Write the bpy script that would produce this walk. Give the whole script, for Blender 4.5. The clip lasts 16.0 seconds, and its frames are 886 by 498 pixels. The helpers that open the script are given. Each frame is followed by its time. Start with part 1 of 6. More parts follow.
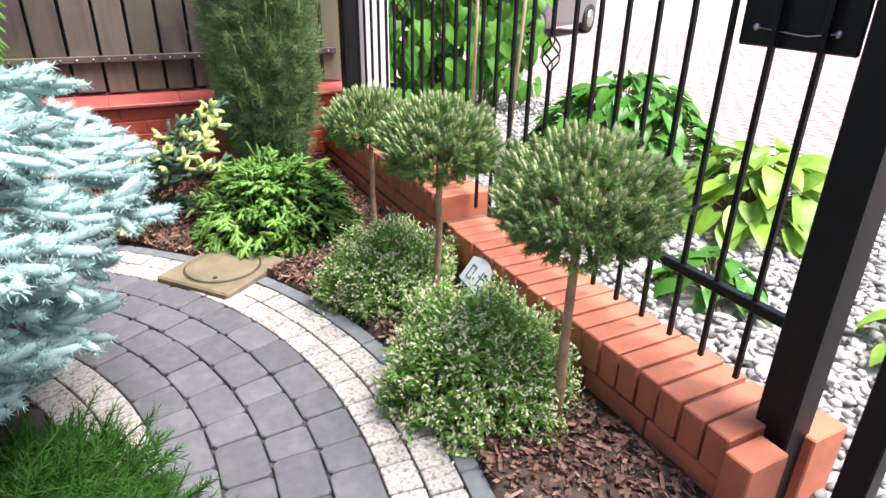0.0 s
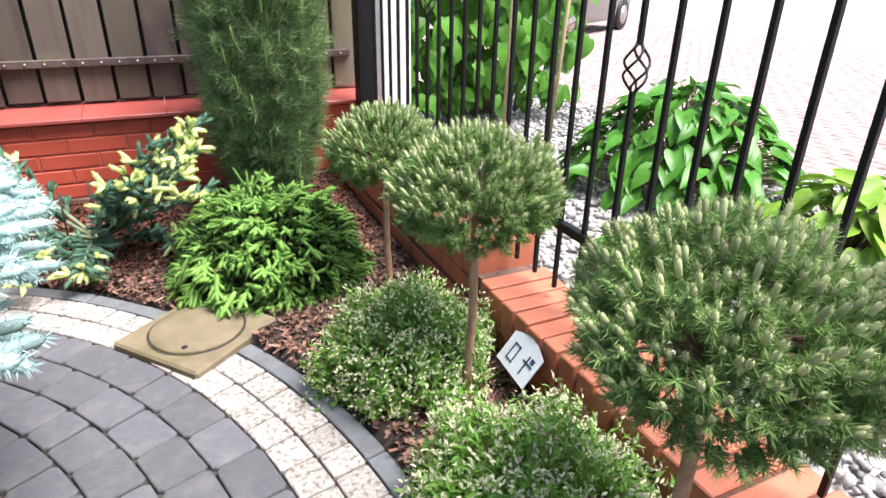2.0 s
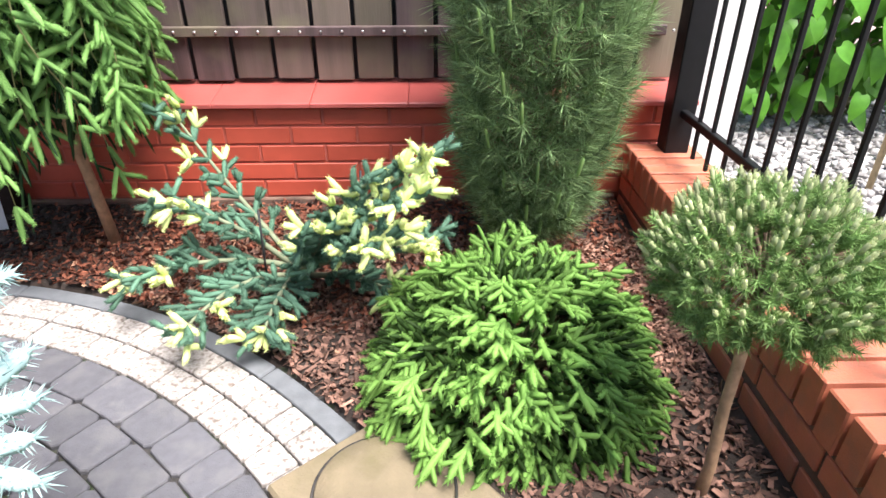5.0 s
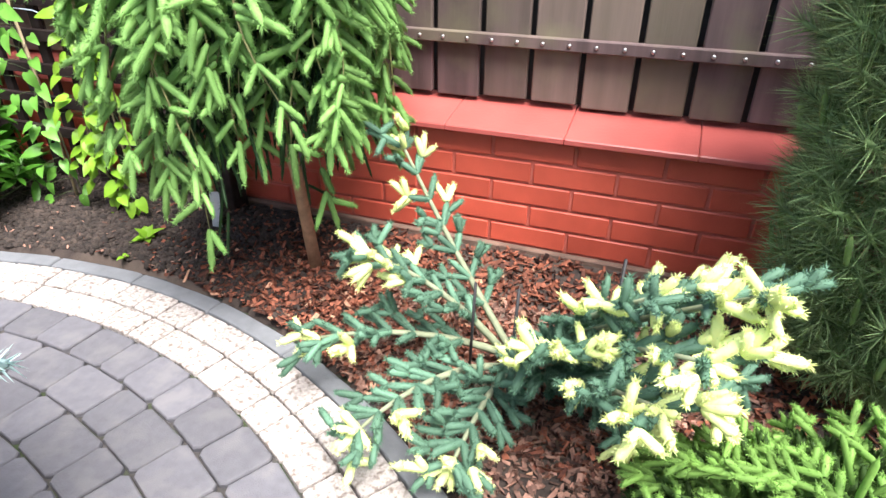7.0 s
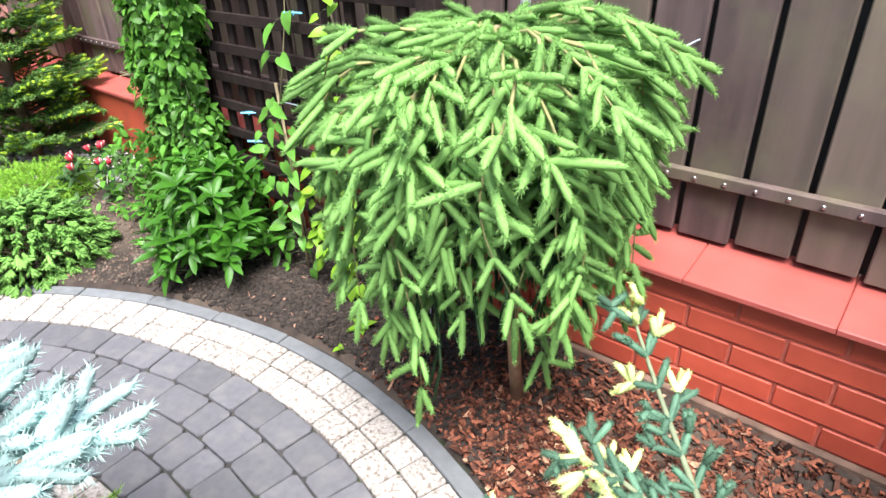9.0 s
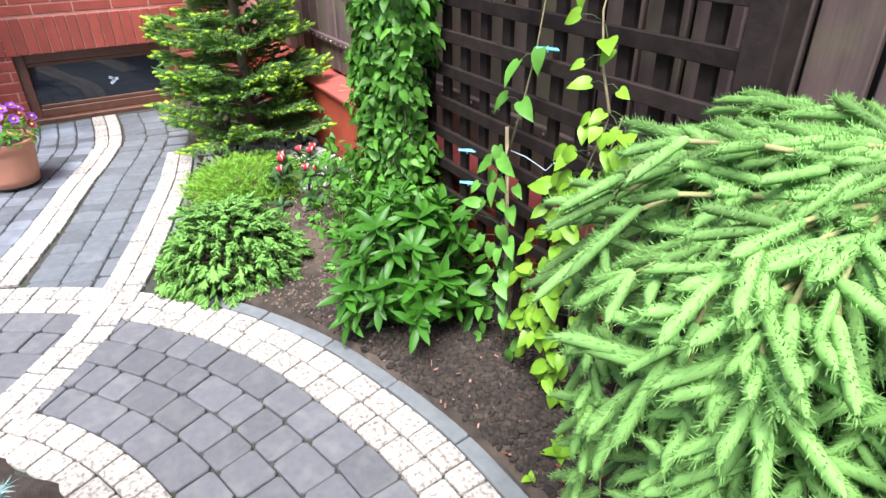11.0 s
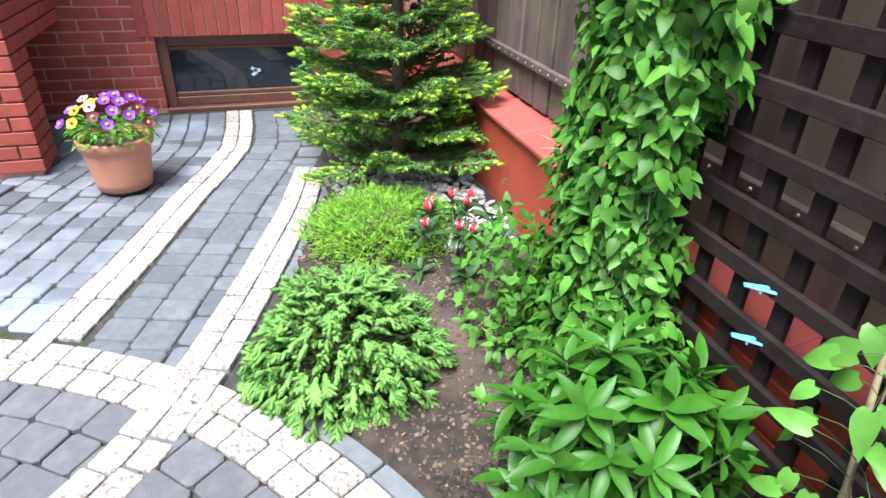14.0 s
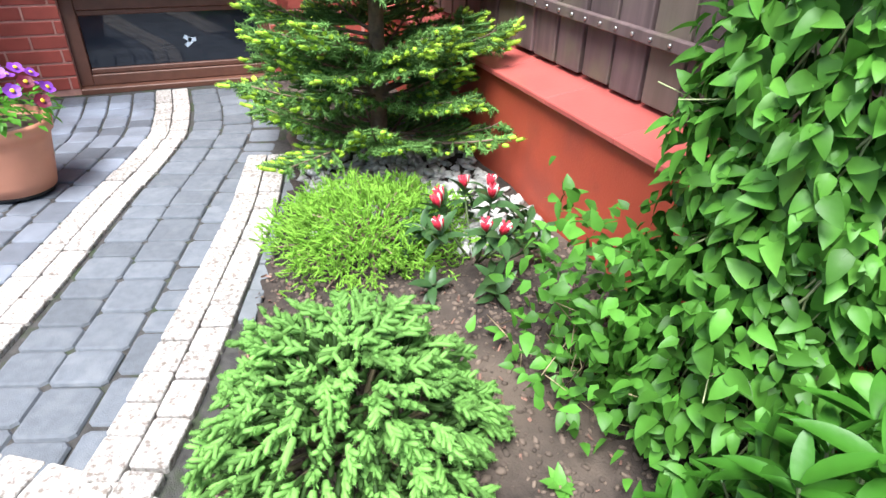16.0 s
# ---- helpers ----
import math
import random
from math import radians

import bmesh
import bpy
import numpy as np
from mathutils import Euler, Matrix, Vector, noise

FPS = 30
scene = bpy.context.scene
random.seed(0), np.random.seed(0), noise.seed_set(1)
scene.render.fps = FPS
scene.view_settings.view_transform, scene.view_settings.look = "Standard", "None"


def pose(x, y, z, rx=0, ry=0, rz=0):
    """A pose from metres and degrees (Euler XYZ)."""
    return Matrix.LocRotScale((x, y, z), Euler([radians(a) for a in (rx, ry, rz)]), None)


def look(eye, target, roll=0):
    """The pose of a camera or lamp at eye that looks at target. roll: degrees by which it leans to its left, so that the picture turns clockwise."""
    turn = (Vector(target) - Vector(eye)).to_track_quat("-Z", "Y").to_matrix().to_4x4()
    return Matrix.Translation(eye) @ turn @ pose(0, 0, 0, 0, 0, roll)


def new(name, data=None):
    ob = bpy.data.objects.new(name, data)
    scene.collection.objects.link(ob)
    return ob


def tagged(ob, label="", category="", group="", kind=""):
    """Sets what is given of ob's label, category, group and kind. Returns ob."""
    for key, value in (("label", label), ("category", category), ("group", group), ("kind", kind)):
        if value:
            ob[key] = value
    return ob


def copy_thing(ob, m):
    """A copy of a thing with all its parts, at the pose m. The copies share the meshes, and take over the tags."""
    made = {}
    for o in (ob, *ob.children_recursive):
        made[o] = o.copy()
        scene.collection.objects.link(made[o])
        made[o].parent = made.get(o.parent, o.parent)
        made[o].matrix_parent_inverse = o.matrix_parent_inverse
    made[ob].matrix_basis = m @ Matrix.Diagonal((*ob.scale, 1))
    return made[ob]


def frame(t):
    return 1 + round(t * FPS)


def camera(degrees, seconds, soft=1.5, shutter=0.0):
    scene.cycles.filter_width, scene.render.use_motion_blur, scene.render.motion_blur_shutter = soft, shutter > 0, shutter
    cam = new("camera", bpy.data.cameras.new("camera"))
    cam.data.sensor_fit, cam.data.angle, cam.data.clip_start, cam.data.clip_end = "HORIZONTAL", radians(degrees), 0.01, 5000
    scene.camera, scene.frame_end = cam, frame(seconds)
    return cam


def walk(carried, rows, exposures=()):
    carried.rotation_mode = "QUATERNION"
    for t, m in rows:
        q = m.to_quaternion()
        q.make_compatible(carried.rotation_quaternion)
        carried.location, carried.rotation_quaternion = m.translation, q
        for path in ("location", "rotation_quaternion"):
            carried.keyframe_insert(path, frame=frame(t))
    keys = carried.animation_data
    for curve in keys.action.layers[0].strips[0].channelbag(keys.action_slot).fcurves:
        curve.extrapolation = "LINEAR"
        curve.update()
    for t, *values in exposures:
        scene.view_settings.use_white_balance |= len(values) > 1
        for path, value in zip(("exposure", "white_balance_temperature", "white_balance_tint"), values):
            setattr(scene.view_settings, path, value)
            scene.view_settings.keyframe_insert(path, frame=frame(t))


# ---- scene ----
cam = camera(72.7, 16.0)
PATH = [
    (0, (0.007, 0.503, 1.172), (0.833, 2.122, 0.339), 1.0),
    (0.5, (0.05, 0.633, 1.164), (0.879, 2.252, 0.333), 1.2),
    (1, (0.092, 0.779, 1.15), (0.931, 2.392, 0.317), 1.6),
    (1.5, (0.156, 0.908, 1.147), (0.975, 2.527, 0.304), 1.4),
    (2, (0.235, 1.054, 1.144), (1.0, 2.696, 0.297), 1.0),
    (2.5, (0.285, 1.182, 1.127), (0.905, 2.873, 0.256), -0.2),
    (3, (0.313, 1.357, 1.118), (0.802, 3.08, 0.228), -0.1),
    (3.2, (0.324, 1.443, 1.12), (0.778, 3.17, 0.219), 0.1),
    (5.3, (0.318, 2.174, 1.108), (0.282, 3.91, 0.115), -0.0),
    (5.5, (0.293, 2.223, 1.102), (0.206, 3.955, 0.107), 0.1),
    (6, (0.257, 2.388, 1.089), (0.031, 4.098, 0.077), 0.5),
    (6.5, (0.199, 2.53, 1.068), (-0.189, 4.226, 0.081), 1.2),
    (7, (0.128, 2.654, 1.066), (-0.477, 4.278, 0.067), 0.3),
    (7.5, (0.02, 2.749, 1.091), (-0.711, 4.309, 0.076), -0.2),
    (8, (-0.033, 2.786, 1.204), (-0.917, 4.278, 0.208), -0.6),
    (8.5, (-0.053, 2.805, 1.312), (-1.085, 4.214, 0.336), -1.2),
    (9, (-0.084, 2.876, 1.365), (-1.23, 4.193, 0.388), -1.9),
    (9.5, (-0.173, 2.953, 1.389), (-1.414, 4.175, 0.405), -1.8),
    (10, (-0.328, 3.036, 1.413), (-1.679, 4.133, 0.428), -2.2),
    (10.2, (-0.389, 3.055, 1.424), (-1.769, 4.113, 0.436), -2.2),
    (12.3, (-0.975, 3.243, 1.398), (-2.595, 3.875, 0.41), 2.3),
    (12.5, (-1.037, 3.263, 1.39), (-2.663, 3.88, 0.403), 2.3),
    (13, (-1.218, 3.32, 1.371), (-2.861, 3.888, 0.382), 1.9),
    (13.5, (-1.399, 3.346, 1.326), (-3.055, 3.876, 0.338), 1.7),
    (14, (-1.586, 3.313, 1.314), (-3.237, 3.847, 0.32), 1.9),
    (14.5, (-1.757, 3.267, 1.302), (-3.378, 3.864, 0.295), 2.8),
    (15, (-1.968, 3.251, 1.257), (-3.551, 3.909, 0.228), 3.1),
    (15.5, (-2.112, 3.277, 1.162), (-3.685, 3.947, 0.124), 1.9),
    (16, (-2.21, 3.315, 1.05), (-3.787, 3.984, 0.017), 1.6),
]
EXPOSURE = 1.72
walk(cam, [(t, look(eye, target, roll)) for t, eye, target, roll in PATH], exposures=[(0, EXPOSURE - 0.17, 6400, 14), (3.2, EXPOSURE - 0.18, 6400, 14), (6, EXPOSURE + 0.12, 6400, 14), (7.5, EXPOSURE + 0.18, 6400, 14), (9, EXPOSURE - 0.02, 6320, 11), (10.1, EXPOSURE - 0.16, 6250, 11), (12.5, EXPOSURE - 0.14, 5950, 8), (16, EXPOSURE - 0.08, 5950, 8)])

# ---- light ----
world = bpy.data.worlds.new("sky")
scene.world = world
world.use_nodes = True
wn = world.node_tree.nodes
sky = wn.new("ShaderNodeTexSky")
sky.sky_type = "NISHITA"
sky.sun_disc = False
sky.sun_elevation, sky.sun_rotation = radians(66), radians(133)
sky.air_density, sky.dust_density = 1.2, 3.0
wn["Background"].inputs[1].default_value = 0.082
world.node_tree.links.new(sky.outputs[0], wn["Background"].inputs[0])
sun = new("sun", bpy.data.lights.new("sun", "SUN"))
sun.data.energy, sun.data.angle, sun.data.color = 3.3, radians(32), (1.0, 0.97, 0.92)
sun.matrix_world = look((1.7, -1.6, 5.2), (0, 0, 0))

# ---- materials ----
def mat(name, col, rough=0.7, metal=0.0, var=0.12, scale=12.0, bump=0.3, fine=120.0, spec=0.5, rnd="", rvar=0.15, stain=None, stain_scale=3.0, trans=0.0, coat=0.0):
    """Base colour varied at two scales, by piece where rnd is 'object' or 'island', with fine relief."""
    m = bpy.data.materials.new(name)
    m.use_nodes = True
    nt = m.node_tree
    n, L = nt.nodes, nt.links
    b = n["Principled BSDF"]
    b.inputs["Roughness"].default_value = rough
    b.inputs["Metallic"].default_value = metal
    b.inputs["Specular IOR Level"].default_value = spec
    if coat:
        b.inputs["Coat Weight"].default_value = coat
    co = n.new("ShaderNodeNewGeometry")
    big = n.new("ShaderNodeTexNoise")
    big.inputs["Scale"].default_value, big.inputs["Detail"].default_value = scale, 5
    L.new(co.outputs["Position"], big.inputs["Vector"])
    ramp = n.new("ShaderNodeValToRGB")
    ramp.color_ramp.elements[0].position, ramp.color_ramp.elements[1].position = 0.3, 0.7
    ramp.color_ramp.elements[0].color = (*[c * (1 - var) for c in col], 1)
    ramp.color_ramp.elements[1].color = (*[min(1, c * (1 + var)) for c in col], 1)
    L.new(big.outputs["Fac"], ramp.inputs["Fac"])
    out = ramp.outputs["Color"]
    if stain:
        st = n.new("ShaderNodeTexNoise")
        st.inputs["Scale"].default_value, st.inputs["Detail"].default_value = stain_scale, 8
        L.new(co.outputs["Position"], st.inputs["Vector"])
        sr = n.new("ShaderNodeValToRGB")
        sr.color_ramp.elements[0].position, sr.color_ramp.elements[1].position = 0.5, 0.66
        L.new(st.outputs["Fac"], sr.inputs["Fac"])
        mx = n.new("ShaderNodeMix")
        mx.data_type = "RGBA"
        mx.inputs["B"].default_value = (*stain, 1)
        L.new(sr.outputs["Color"], mx.inputs["Factor"])
        L.new(out, mx.inputs["A"])
        out = mx.outputs["Result"]
    if rnd:
        src = n.new("ShaderNodeObjectInfo").outputs["Random"] if rnd == "object" else co.outputs["Random Per Island"]
        hsv = n.new("ShaderNodeHueSaturation")
        mr = n.new("ShaderNodeMapRange")
        mr.inputs["To Min"].default_value, mr.inputs["To Max"].default_value = 1 - rvar, 1 + rvar
        L.new(src, mr.inputs["Value"])
        L.new(mr.outputs["Result"], hsv.inputs["Value"])
        L.new(out, hsv.inputs["Color"])
        out = hsv.outputs["Color"]
    L.new(out, b.inputs["Base Color"])
    if bump:
        fn = n.new("ShaderNodeTexNoise")
        fn.inputs["Scale"].default_value, fn.inputs["Detail"].default_value = fine, 4
        L.new(co.outputs["Position"], fn.inputs["Vector"])
        bp = n.new("ShaderNodeBump")
        bp.inputs["Strength"].default_value, bp.inputs["Distance"].default_value = bump, 0.004
        L.new(fn.outputs["Fac"], bp.inputs["Height"])
        L.new(bp.outputs["Normal"], b.inputs["Normal"])
    if trans:
        tr = n.new("ShaderNodeBsdfTranslucent")
        L.new(out, tr.inputs["Color"])
        ms = n.new("ShaderNodeMixShader")
        ms.inputs["Fac"].default_value = trans
        L.new(b.outputs[0], ms.inputs[1])
        L.new(tr.outputs[0], ms.inputs[2])
        L.new(ms.outputs[0], n["Material Output"].inputs["Surface"])
    return m


def wood(name, col, stain):
    """Weathered boards: grain runs along z, patches of lichen, a shade of its own for each board."""
    m = mat(name, col, 0.75, var=0.35, scale=9, bump=0.25, fine=60, rnd="object", rvar=0.28, stain=stain, stain_scale=4.5)
    nt = m.node_tree
    mp = nt.nodes.new("ShaderNodeMapping")
    mp.inputs["Scale"].default_value = (1, 1, 0.08)
    g = [x for x in nt.nodes if x.type == "NEW_GEOMETRY"][0]
    nt.links.new(g.outputs["Position"], mp.inputs["Vector"])
    for x in nt.nodes:
        if x.type == "TEX_NOISE" and x.inputs["Scale"].default_value in (9.0, 60.0):
            nt.links.new(mp.outputs[0], x.inputs["Vector"])
            x.inputs["Scale"].default_value *= 2.2
    hsv = [x for x in nt.nodes if x.type == "HUE_SAT"][0]
    info = [x for x in nt.nodes if x.type == "OBJECT_INFO"][0]
    wave = nt.nodes.new("ShaderNodeMath")
    wave.operation = "PINGPONG"
    wave.inputs[1].default_value = 0.13
    nt.links.new(info.outputs["Random"], wave.inputs[0])
    rng = nt.nodes.new("ShaderNodeMapRange")
    rng.inputs["From Min"].default_value, rng.inputs["From Max"].default_value = 0.05, 0.13
    rng.inputs["To Min"].default_value, rng.inputs["To Max"].default_value = 0.0, 0.75
    nt.links.new(wave.outputs[0], rng.inputs["Value"])
    moss = nt.nodes.new("ShaderNodeMix")
    moss.data_type = "RGBA"
    moss.inputs["B"].default_value = (0.19, 0.165, 0.105, 1)
    nt.links.new(rng.outputs["Result"], moss.inputs["Factor"])
    nt.links.new(hsv.inputs["Color"].links[0].from_socket, moss.inputs["A"])
    nt.links.new(moss.outputs["Result"], hsv.inputs["Color"])
    return m


M = {}
M["paver_dark"] = mat("paver_dark", (0.113, 0.112, 0.125), 0.8, var=0.10, scale=40, bump=0.6, fine=320, rnd="object", rvar=0.16, stain=(0.142, 0.139, 0.146), stain_scale=14)
M["paver_path"] = mat("blue_grey_paver", (0.118, 0.128, 0.145), 0.78, var=0.12, scale=40, bump=0.6, fine=320, rnd="object", rvar=0.18, stain=(0.145, 0.155, 0.17), stain_scale=14)
M["paver_light"] = mat("paver_light", (0.43, 0.395, 0.365), 0.85, var=0.28, scale=110, bump=0.8, fine=300, rnd="object", rvar=0.15, stain=(0.19, 0.155, 0.13), stain_scale=70)
# The pale blue patches paint the sky's reflection into the yard stones' colour.
M["paver_sheen"] = mat("sky_sheen_paver", (0.135, 0.146, 0.172), 0.6, var=0.15, scale=14, bump=0.6, fine=260, rnd="object", rvar=0.4, stain=(0.25, 0.28, 0.34), stain_scale=2.3)
M["kerb"] = mat("kerb_grey", (0.15, 0.16, 0.17), 0.85, var=0.15, scale=20, bump=0.4, fine=300, rnd="object", rvar=0.1)
M["joint"] = mat("joint_sand", (0.05, 0.046, 0.043), 0.95, var=0.4, scale=40, bump=0.8, fine=300, stain=(0.03, 0.045, 0.015), stain_scale=12)
M["soil"] = mat("soil", (0.040, 0.029, 0.023), 0.95, var=0.45, scale=25, bump=1.0, fine=160, stain=(0.12, 0.09, 0.068), stain_scale=1.7)
M["street"] = mat("street_paving", (0.46, 0.37, 0.34), 0.8, var=0.1, scale=5, bump=0.3, fine=80)
M["brick"] = mat("red_painted_brick", (0.52, 0.09, 0.052), 0.5, var=0.12, scale=9, bump=0.25, fine=160, rnd="object", rvar=0.09)
M["mortar_red"] = mat("red_painted_mortar", (0.46, 0.115, 0.08), 0.7, var=0.2, scale=14, bump=0.5, fine=200)
M["render_red"] = mat("red_painted_render", (0.43, 0.07, 0.035), 0.6, var=0.15, scale=4, bump=0.3, fine=120, stain=(0.33, 0.06, 0.035), stain_scale=5)
M["cap"] = mat("red_glazed_tile", (0.44, 0.10, 0.085), 0.32, var=0.1, scale=6, bump=0.1, fine=90, rnd="object", rvar=0.07)
M["clinker"] = mat("orange_clinker_brick", (0.50, 0.155, 0.085), 0.6, var=0.12, scale=14, bump=0.35, fine=220, rnd="object", rvar=0.1, stain=(0.42, 0.15, 0.09), stain_scale=22)
M["mortar"] = mat("clinker_mortar", (0.13, 0.075, 0.055), 0.9, var=0.3, scale=30, bump=0.8, fine=250)
M["house_brick"] = mat("house_brick", (0.33, 0.065, 0.045), 0.65, var=0.15, scale=9, bump=0.4, fine=180, rnd="object", rvar=0.14)
M["mortar_pink"] = mat("pale_mortar", (0.50, 0.26, 0.21), 0.9, var=0.15, scale=30, bump=0.6, fine=200)
M["board"] = wood("dark_stained_board", (0.118, 0.078, 0.076), (0.15, 0.125, 0.085))
M["lattice"] = mat("dark_lattice_wood", (0.025, 0.018, 0.0165), 0.85, spec=0.12, var=0.3, scale=20, bump=0.4, fine=80, rnd="object", rvar=0.2)
M["iron"] = mat("black_painted_iron", (0.008, 0.008, 0.009), 0.45, 0.0, spec=0.25, var=0.2, scale=30, bump=0.15, fine=200)
M["bolt"] = mat("galvanised_bolt", (0.5, 0.5, 0.5), 0.4, 1.0, var=0.2)
M["plaster"] = mat("white_plaster", (0.75, 0.75, 0.73), 0.85, var=0.06, scale=5, bump=0.4, fine=70)
M["concrete"] = mat("mossy_concrete", (0.20, 0.16, 0.10), 0.9, var=0.2, scale=10, bump=0.6, fine=150, stain=(0.14, 0.12, 0.06), stain_scale=6)
M["footing"] = mat("footing_concrete", (0.15, 0.095, 0.07), 0.9, var=0.35, scale=12, bump=0.6, fine=120)
M["gravel"] = mat("pale_gravel", (0.38, 0.365, 0.35), 0.75, var=0.3, scale=30, bump=0.3, rnd="island", rvar=0.5)
M["pebble"] = mat("grey_pebble", (0.42, 0.41, 0.39), 0.6, var=0.2, scale=30, bump=0.2, rnd="island", rvar=0.45)
M["chip_red"] = mat("red_bark_chip", (0.165, 0.055, 0.03), 0.85, var=0.5, scale=30, bump=0.5, rnd="island", rvar=0.85)
M["chip_grey"] = mat("weathered_bark_chip", (0.20, 0.11, 0.08), 0.9, var=0.4, scale=30, bump=0.5, rnd="island", rvar=0.7)
M["pale_bark"] = mat("tan_bark", (0.40, 0.25, 0.15), 0.85, var=0.25, scale=40, bump=0.6, fine=120)
M["bark"] = mat("bark", (0.24, 0.165, 0.115), 0.85, var=0.3, scale=40, bump=0.8, fine=120)
M["fir_twig"] = mat("grey_green_bark", (0.20, 0.23, 0.14), 0.8, var=0.2, scale=40, bump=0.3)
M["twig"] = mat("green_brown_twig", (0.20, 0.17, 0.09), 0.8, var=0.2, scale=40, bump=0.3)
M["cane"] = mat("bamboo_cane", (0.36, 0.28, 0.16), 0.6, var=0.2, scale=40, bump=0.2)


def foliage(name, col, var=0.2, trans=0.24, rough=0.6, rvar=0.38, spec=0.18):
    return mat(name, col, rough, var=var, scale=14, bump=0.0, rnd="island", rvar=rvar, trans=trans, spec=spec)


M["pine"] = foliage("pine_needles", (0.21, 0.335, 0.11))
M["candle"] = foliage("pine_candles", (0.5, 0.55, 0.29))
M["pine_dark"] = foliage("dark_pine_needles", (0.2, 0.3, 0.13), rvar=0.6)
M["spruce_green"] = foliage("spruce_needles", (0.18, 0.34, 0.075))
# Same spruce needles with the shade inside the mound put into the colour.
M["spruce_in"] = foliage("shaded_spruce_needles", (0.035, 0.075, 0.016))
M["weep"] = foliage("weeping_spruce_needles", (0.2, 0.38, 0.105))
# Weeping spruce needles darkened to carry the crown's inner shade.
M["weep_in"] = foliage("shaded_weeping_needles", (0.02, 0.05, 0.018))
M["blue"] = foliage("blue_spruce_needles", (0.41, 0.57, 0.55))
# Blue needles lowered in colour to paint the shade near the trunk.
M["blue_in"] = foliage("shaded_blue_needles", (0.075, 0.14, 0.135))
M["fir"] = foliage("blue_green_fir_needles", (0.115, 0.225, 0.15))
M["fir_tip"] = foliage("pale_fir_shoots", (0.7, 0.78, 0.33))
M["firh"] = foliage("dark_fir_needles", (0.15, 0.285, 0.075))
M["firh_tip"] = foliage("lime_fir_buds", (0.46, 0.68, 0.07))
M["nest"] = foliage("nest_spruce_needles", (0.185, 0.375, 0.085))
M["jun"] = foliage("juniper_sprays", (0.038, 0.115, 0.016))
M["jun_y"] = foliage("yellow_juniper_sprays", (0.26, 0.49, 0.06))
M["box"] = foliage("small_shrub_leaves", (0.18, 0.36, 0.065), rough=0.45)
M["cream"] = foliage("cream_leaf_margins", (0.66, 0.66, 0.42), rough=0.45)


def leafmat(name, col, rough=0.35, rnd="object", rvar=0.2, trans=0.22):
    return mat(name, col, rough, var=0.16, scale=25, bump=0.12, fine=90, spec=0.3, rnd=rnd, rvar=rvar, trans=trans)


M["rhod"] = leafmat("rhododendron_leaf", (0.05, 0.165, 0.016), 0.40)
M["rhod_d"] = leafmat("dark_rhododendron_leaf", (0.05, 0.11, 0.035), 0.4)
M["clem"] = leafmat("clematis_leaf", (0.085, 0.235, 0.028), 0.45, rnd="island", rvar=0.45)
M["clem_leaf"] = leafmat("clematis_outer_leaf", (0.115, 0.29, 0.038), 0.45, rvar=0.35)
M["green_stem"] = mat("dark_green_stem", (0.07, 0.10, 0.035), 0.7, var=0.2, scale=40, bump=0.3)
M["pale_stem"] = mat("pale_climber_stem", (0.38, 0.42, 0.20), 0.6, var=0.2, scale=40, bump=0.2)
M["weep_twig"] = mat("tan_branch_bark", (0.26, 0.25, 0.10), 0.75, var=0.25, scale=40, bump=0.4)
M["vine"] = leafmat("young_vine_leaf", (0.205, 0.4, 0.03), 0.4)
M["vine_g"] = leafmat("green_vine_leaf", (0.12, 0.31, 0.045), 0.4)
M["hosta"] = leafmat("hosta_leaf", (0.07, 0.23, 0.025), 0.35)
M["hosta_y"] = leafmat("yellow_hosta_leaf", (0.23, 0.41, 0.05), 0.4)
M["hyd"] = leafmat("broad_shrub_leaf", (0.085, 0.25, 0.022), 0.4)
M["terracotta"] = mat("terracotta_plastic", (0.55, 0.24, 0.15), 0.55, var=0.08, scale=8, bump=0.1)
M["frame"] = mat("brown_window_frame", (0.13, 0.055, 0.035), 0.5, var=0.15, scale=20, bump=0.2)
M["pin"] = mat("blue_plastic", (0.12, 0.42, 0.62), 0.4, var=0.05, bump=0)
M["tie"] = mat("pale_string", (0.55, 0.65, 0.75), 0.6, var=0.05, bump=0)
M["tag"] = mat("grey_plastic_tag", (0.45, 0.48, 0.5), 0.5, var=0.1, bump=0)
M["pole"] = mat("dull_grey_metal", (0.22, 0.225, 0.25), 0.5, var=0.15, bump=0.1)
M["plate"] = mat("white_enamel", (0.75, 0.80, 0.85), 0.3, var=0.05, bump=0)
M["ink"] = mat("dark_lettering", (0.05, 0.06, 0.10), 0.5, var=0.05, bump=0)
M["red"] = mat("red_petal", (0.62, 0.03, 0.06), 0.5, var=0.15, bump=0, trans=0.2)
M["yellow"] = mat("yellow_petal", (0.80, 0.55, 0.03), 0.5, var=0.12, bump=0, trans=0.2)
M["purple"] = mat("violet_petal", (0.22, 0.05, 0.42), 0.5, var=0.2, bump=0, trans=0.2)
M["white"] = mat("cream_petal", (0.75, 0.70, 0.60), 0.5, var=0.1, bump=0, trans=0.2)
M["maroon"] = mat("maroon_petal", (0.12, 0.01, 0.03), 0.5, var=0.1, bump=0)
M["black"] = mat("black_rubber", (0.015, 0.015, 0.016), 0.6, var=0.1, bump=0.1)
M["paint"] = mat("dark_car_paint", (0.02, 0.022, 0.028), 0.2, var=0.05, bump=0, coat=1.0)
glass = bpy.data.materials.new("window_glass")
glass.use_nodes = True
gb = glass.node_tree.nodes["Principled BSDF"]
gb.inputs["Base Color"].default_value = (0.02, 0.025, 0.035, 1)
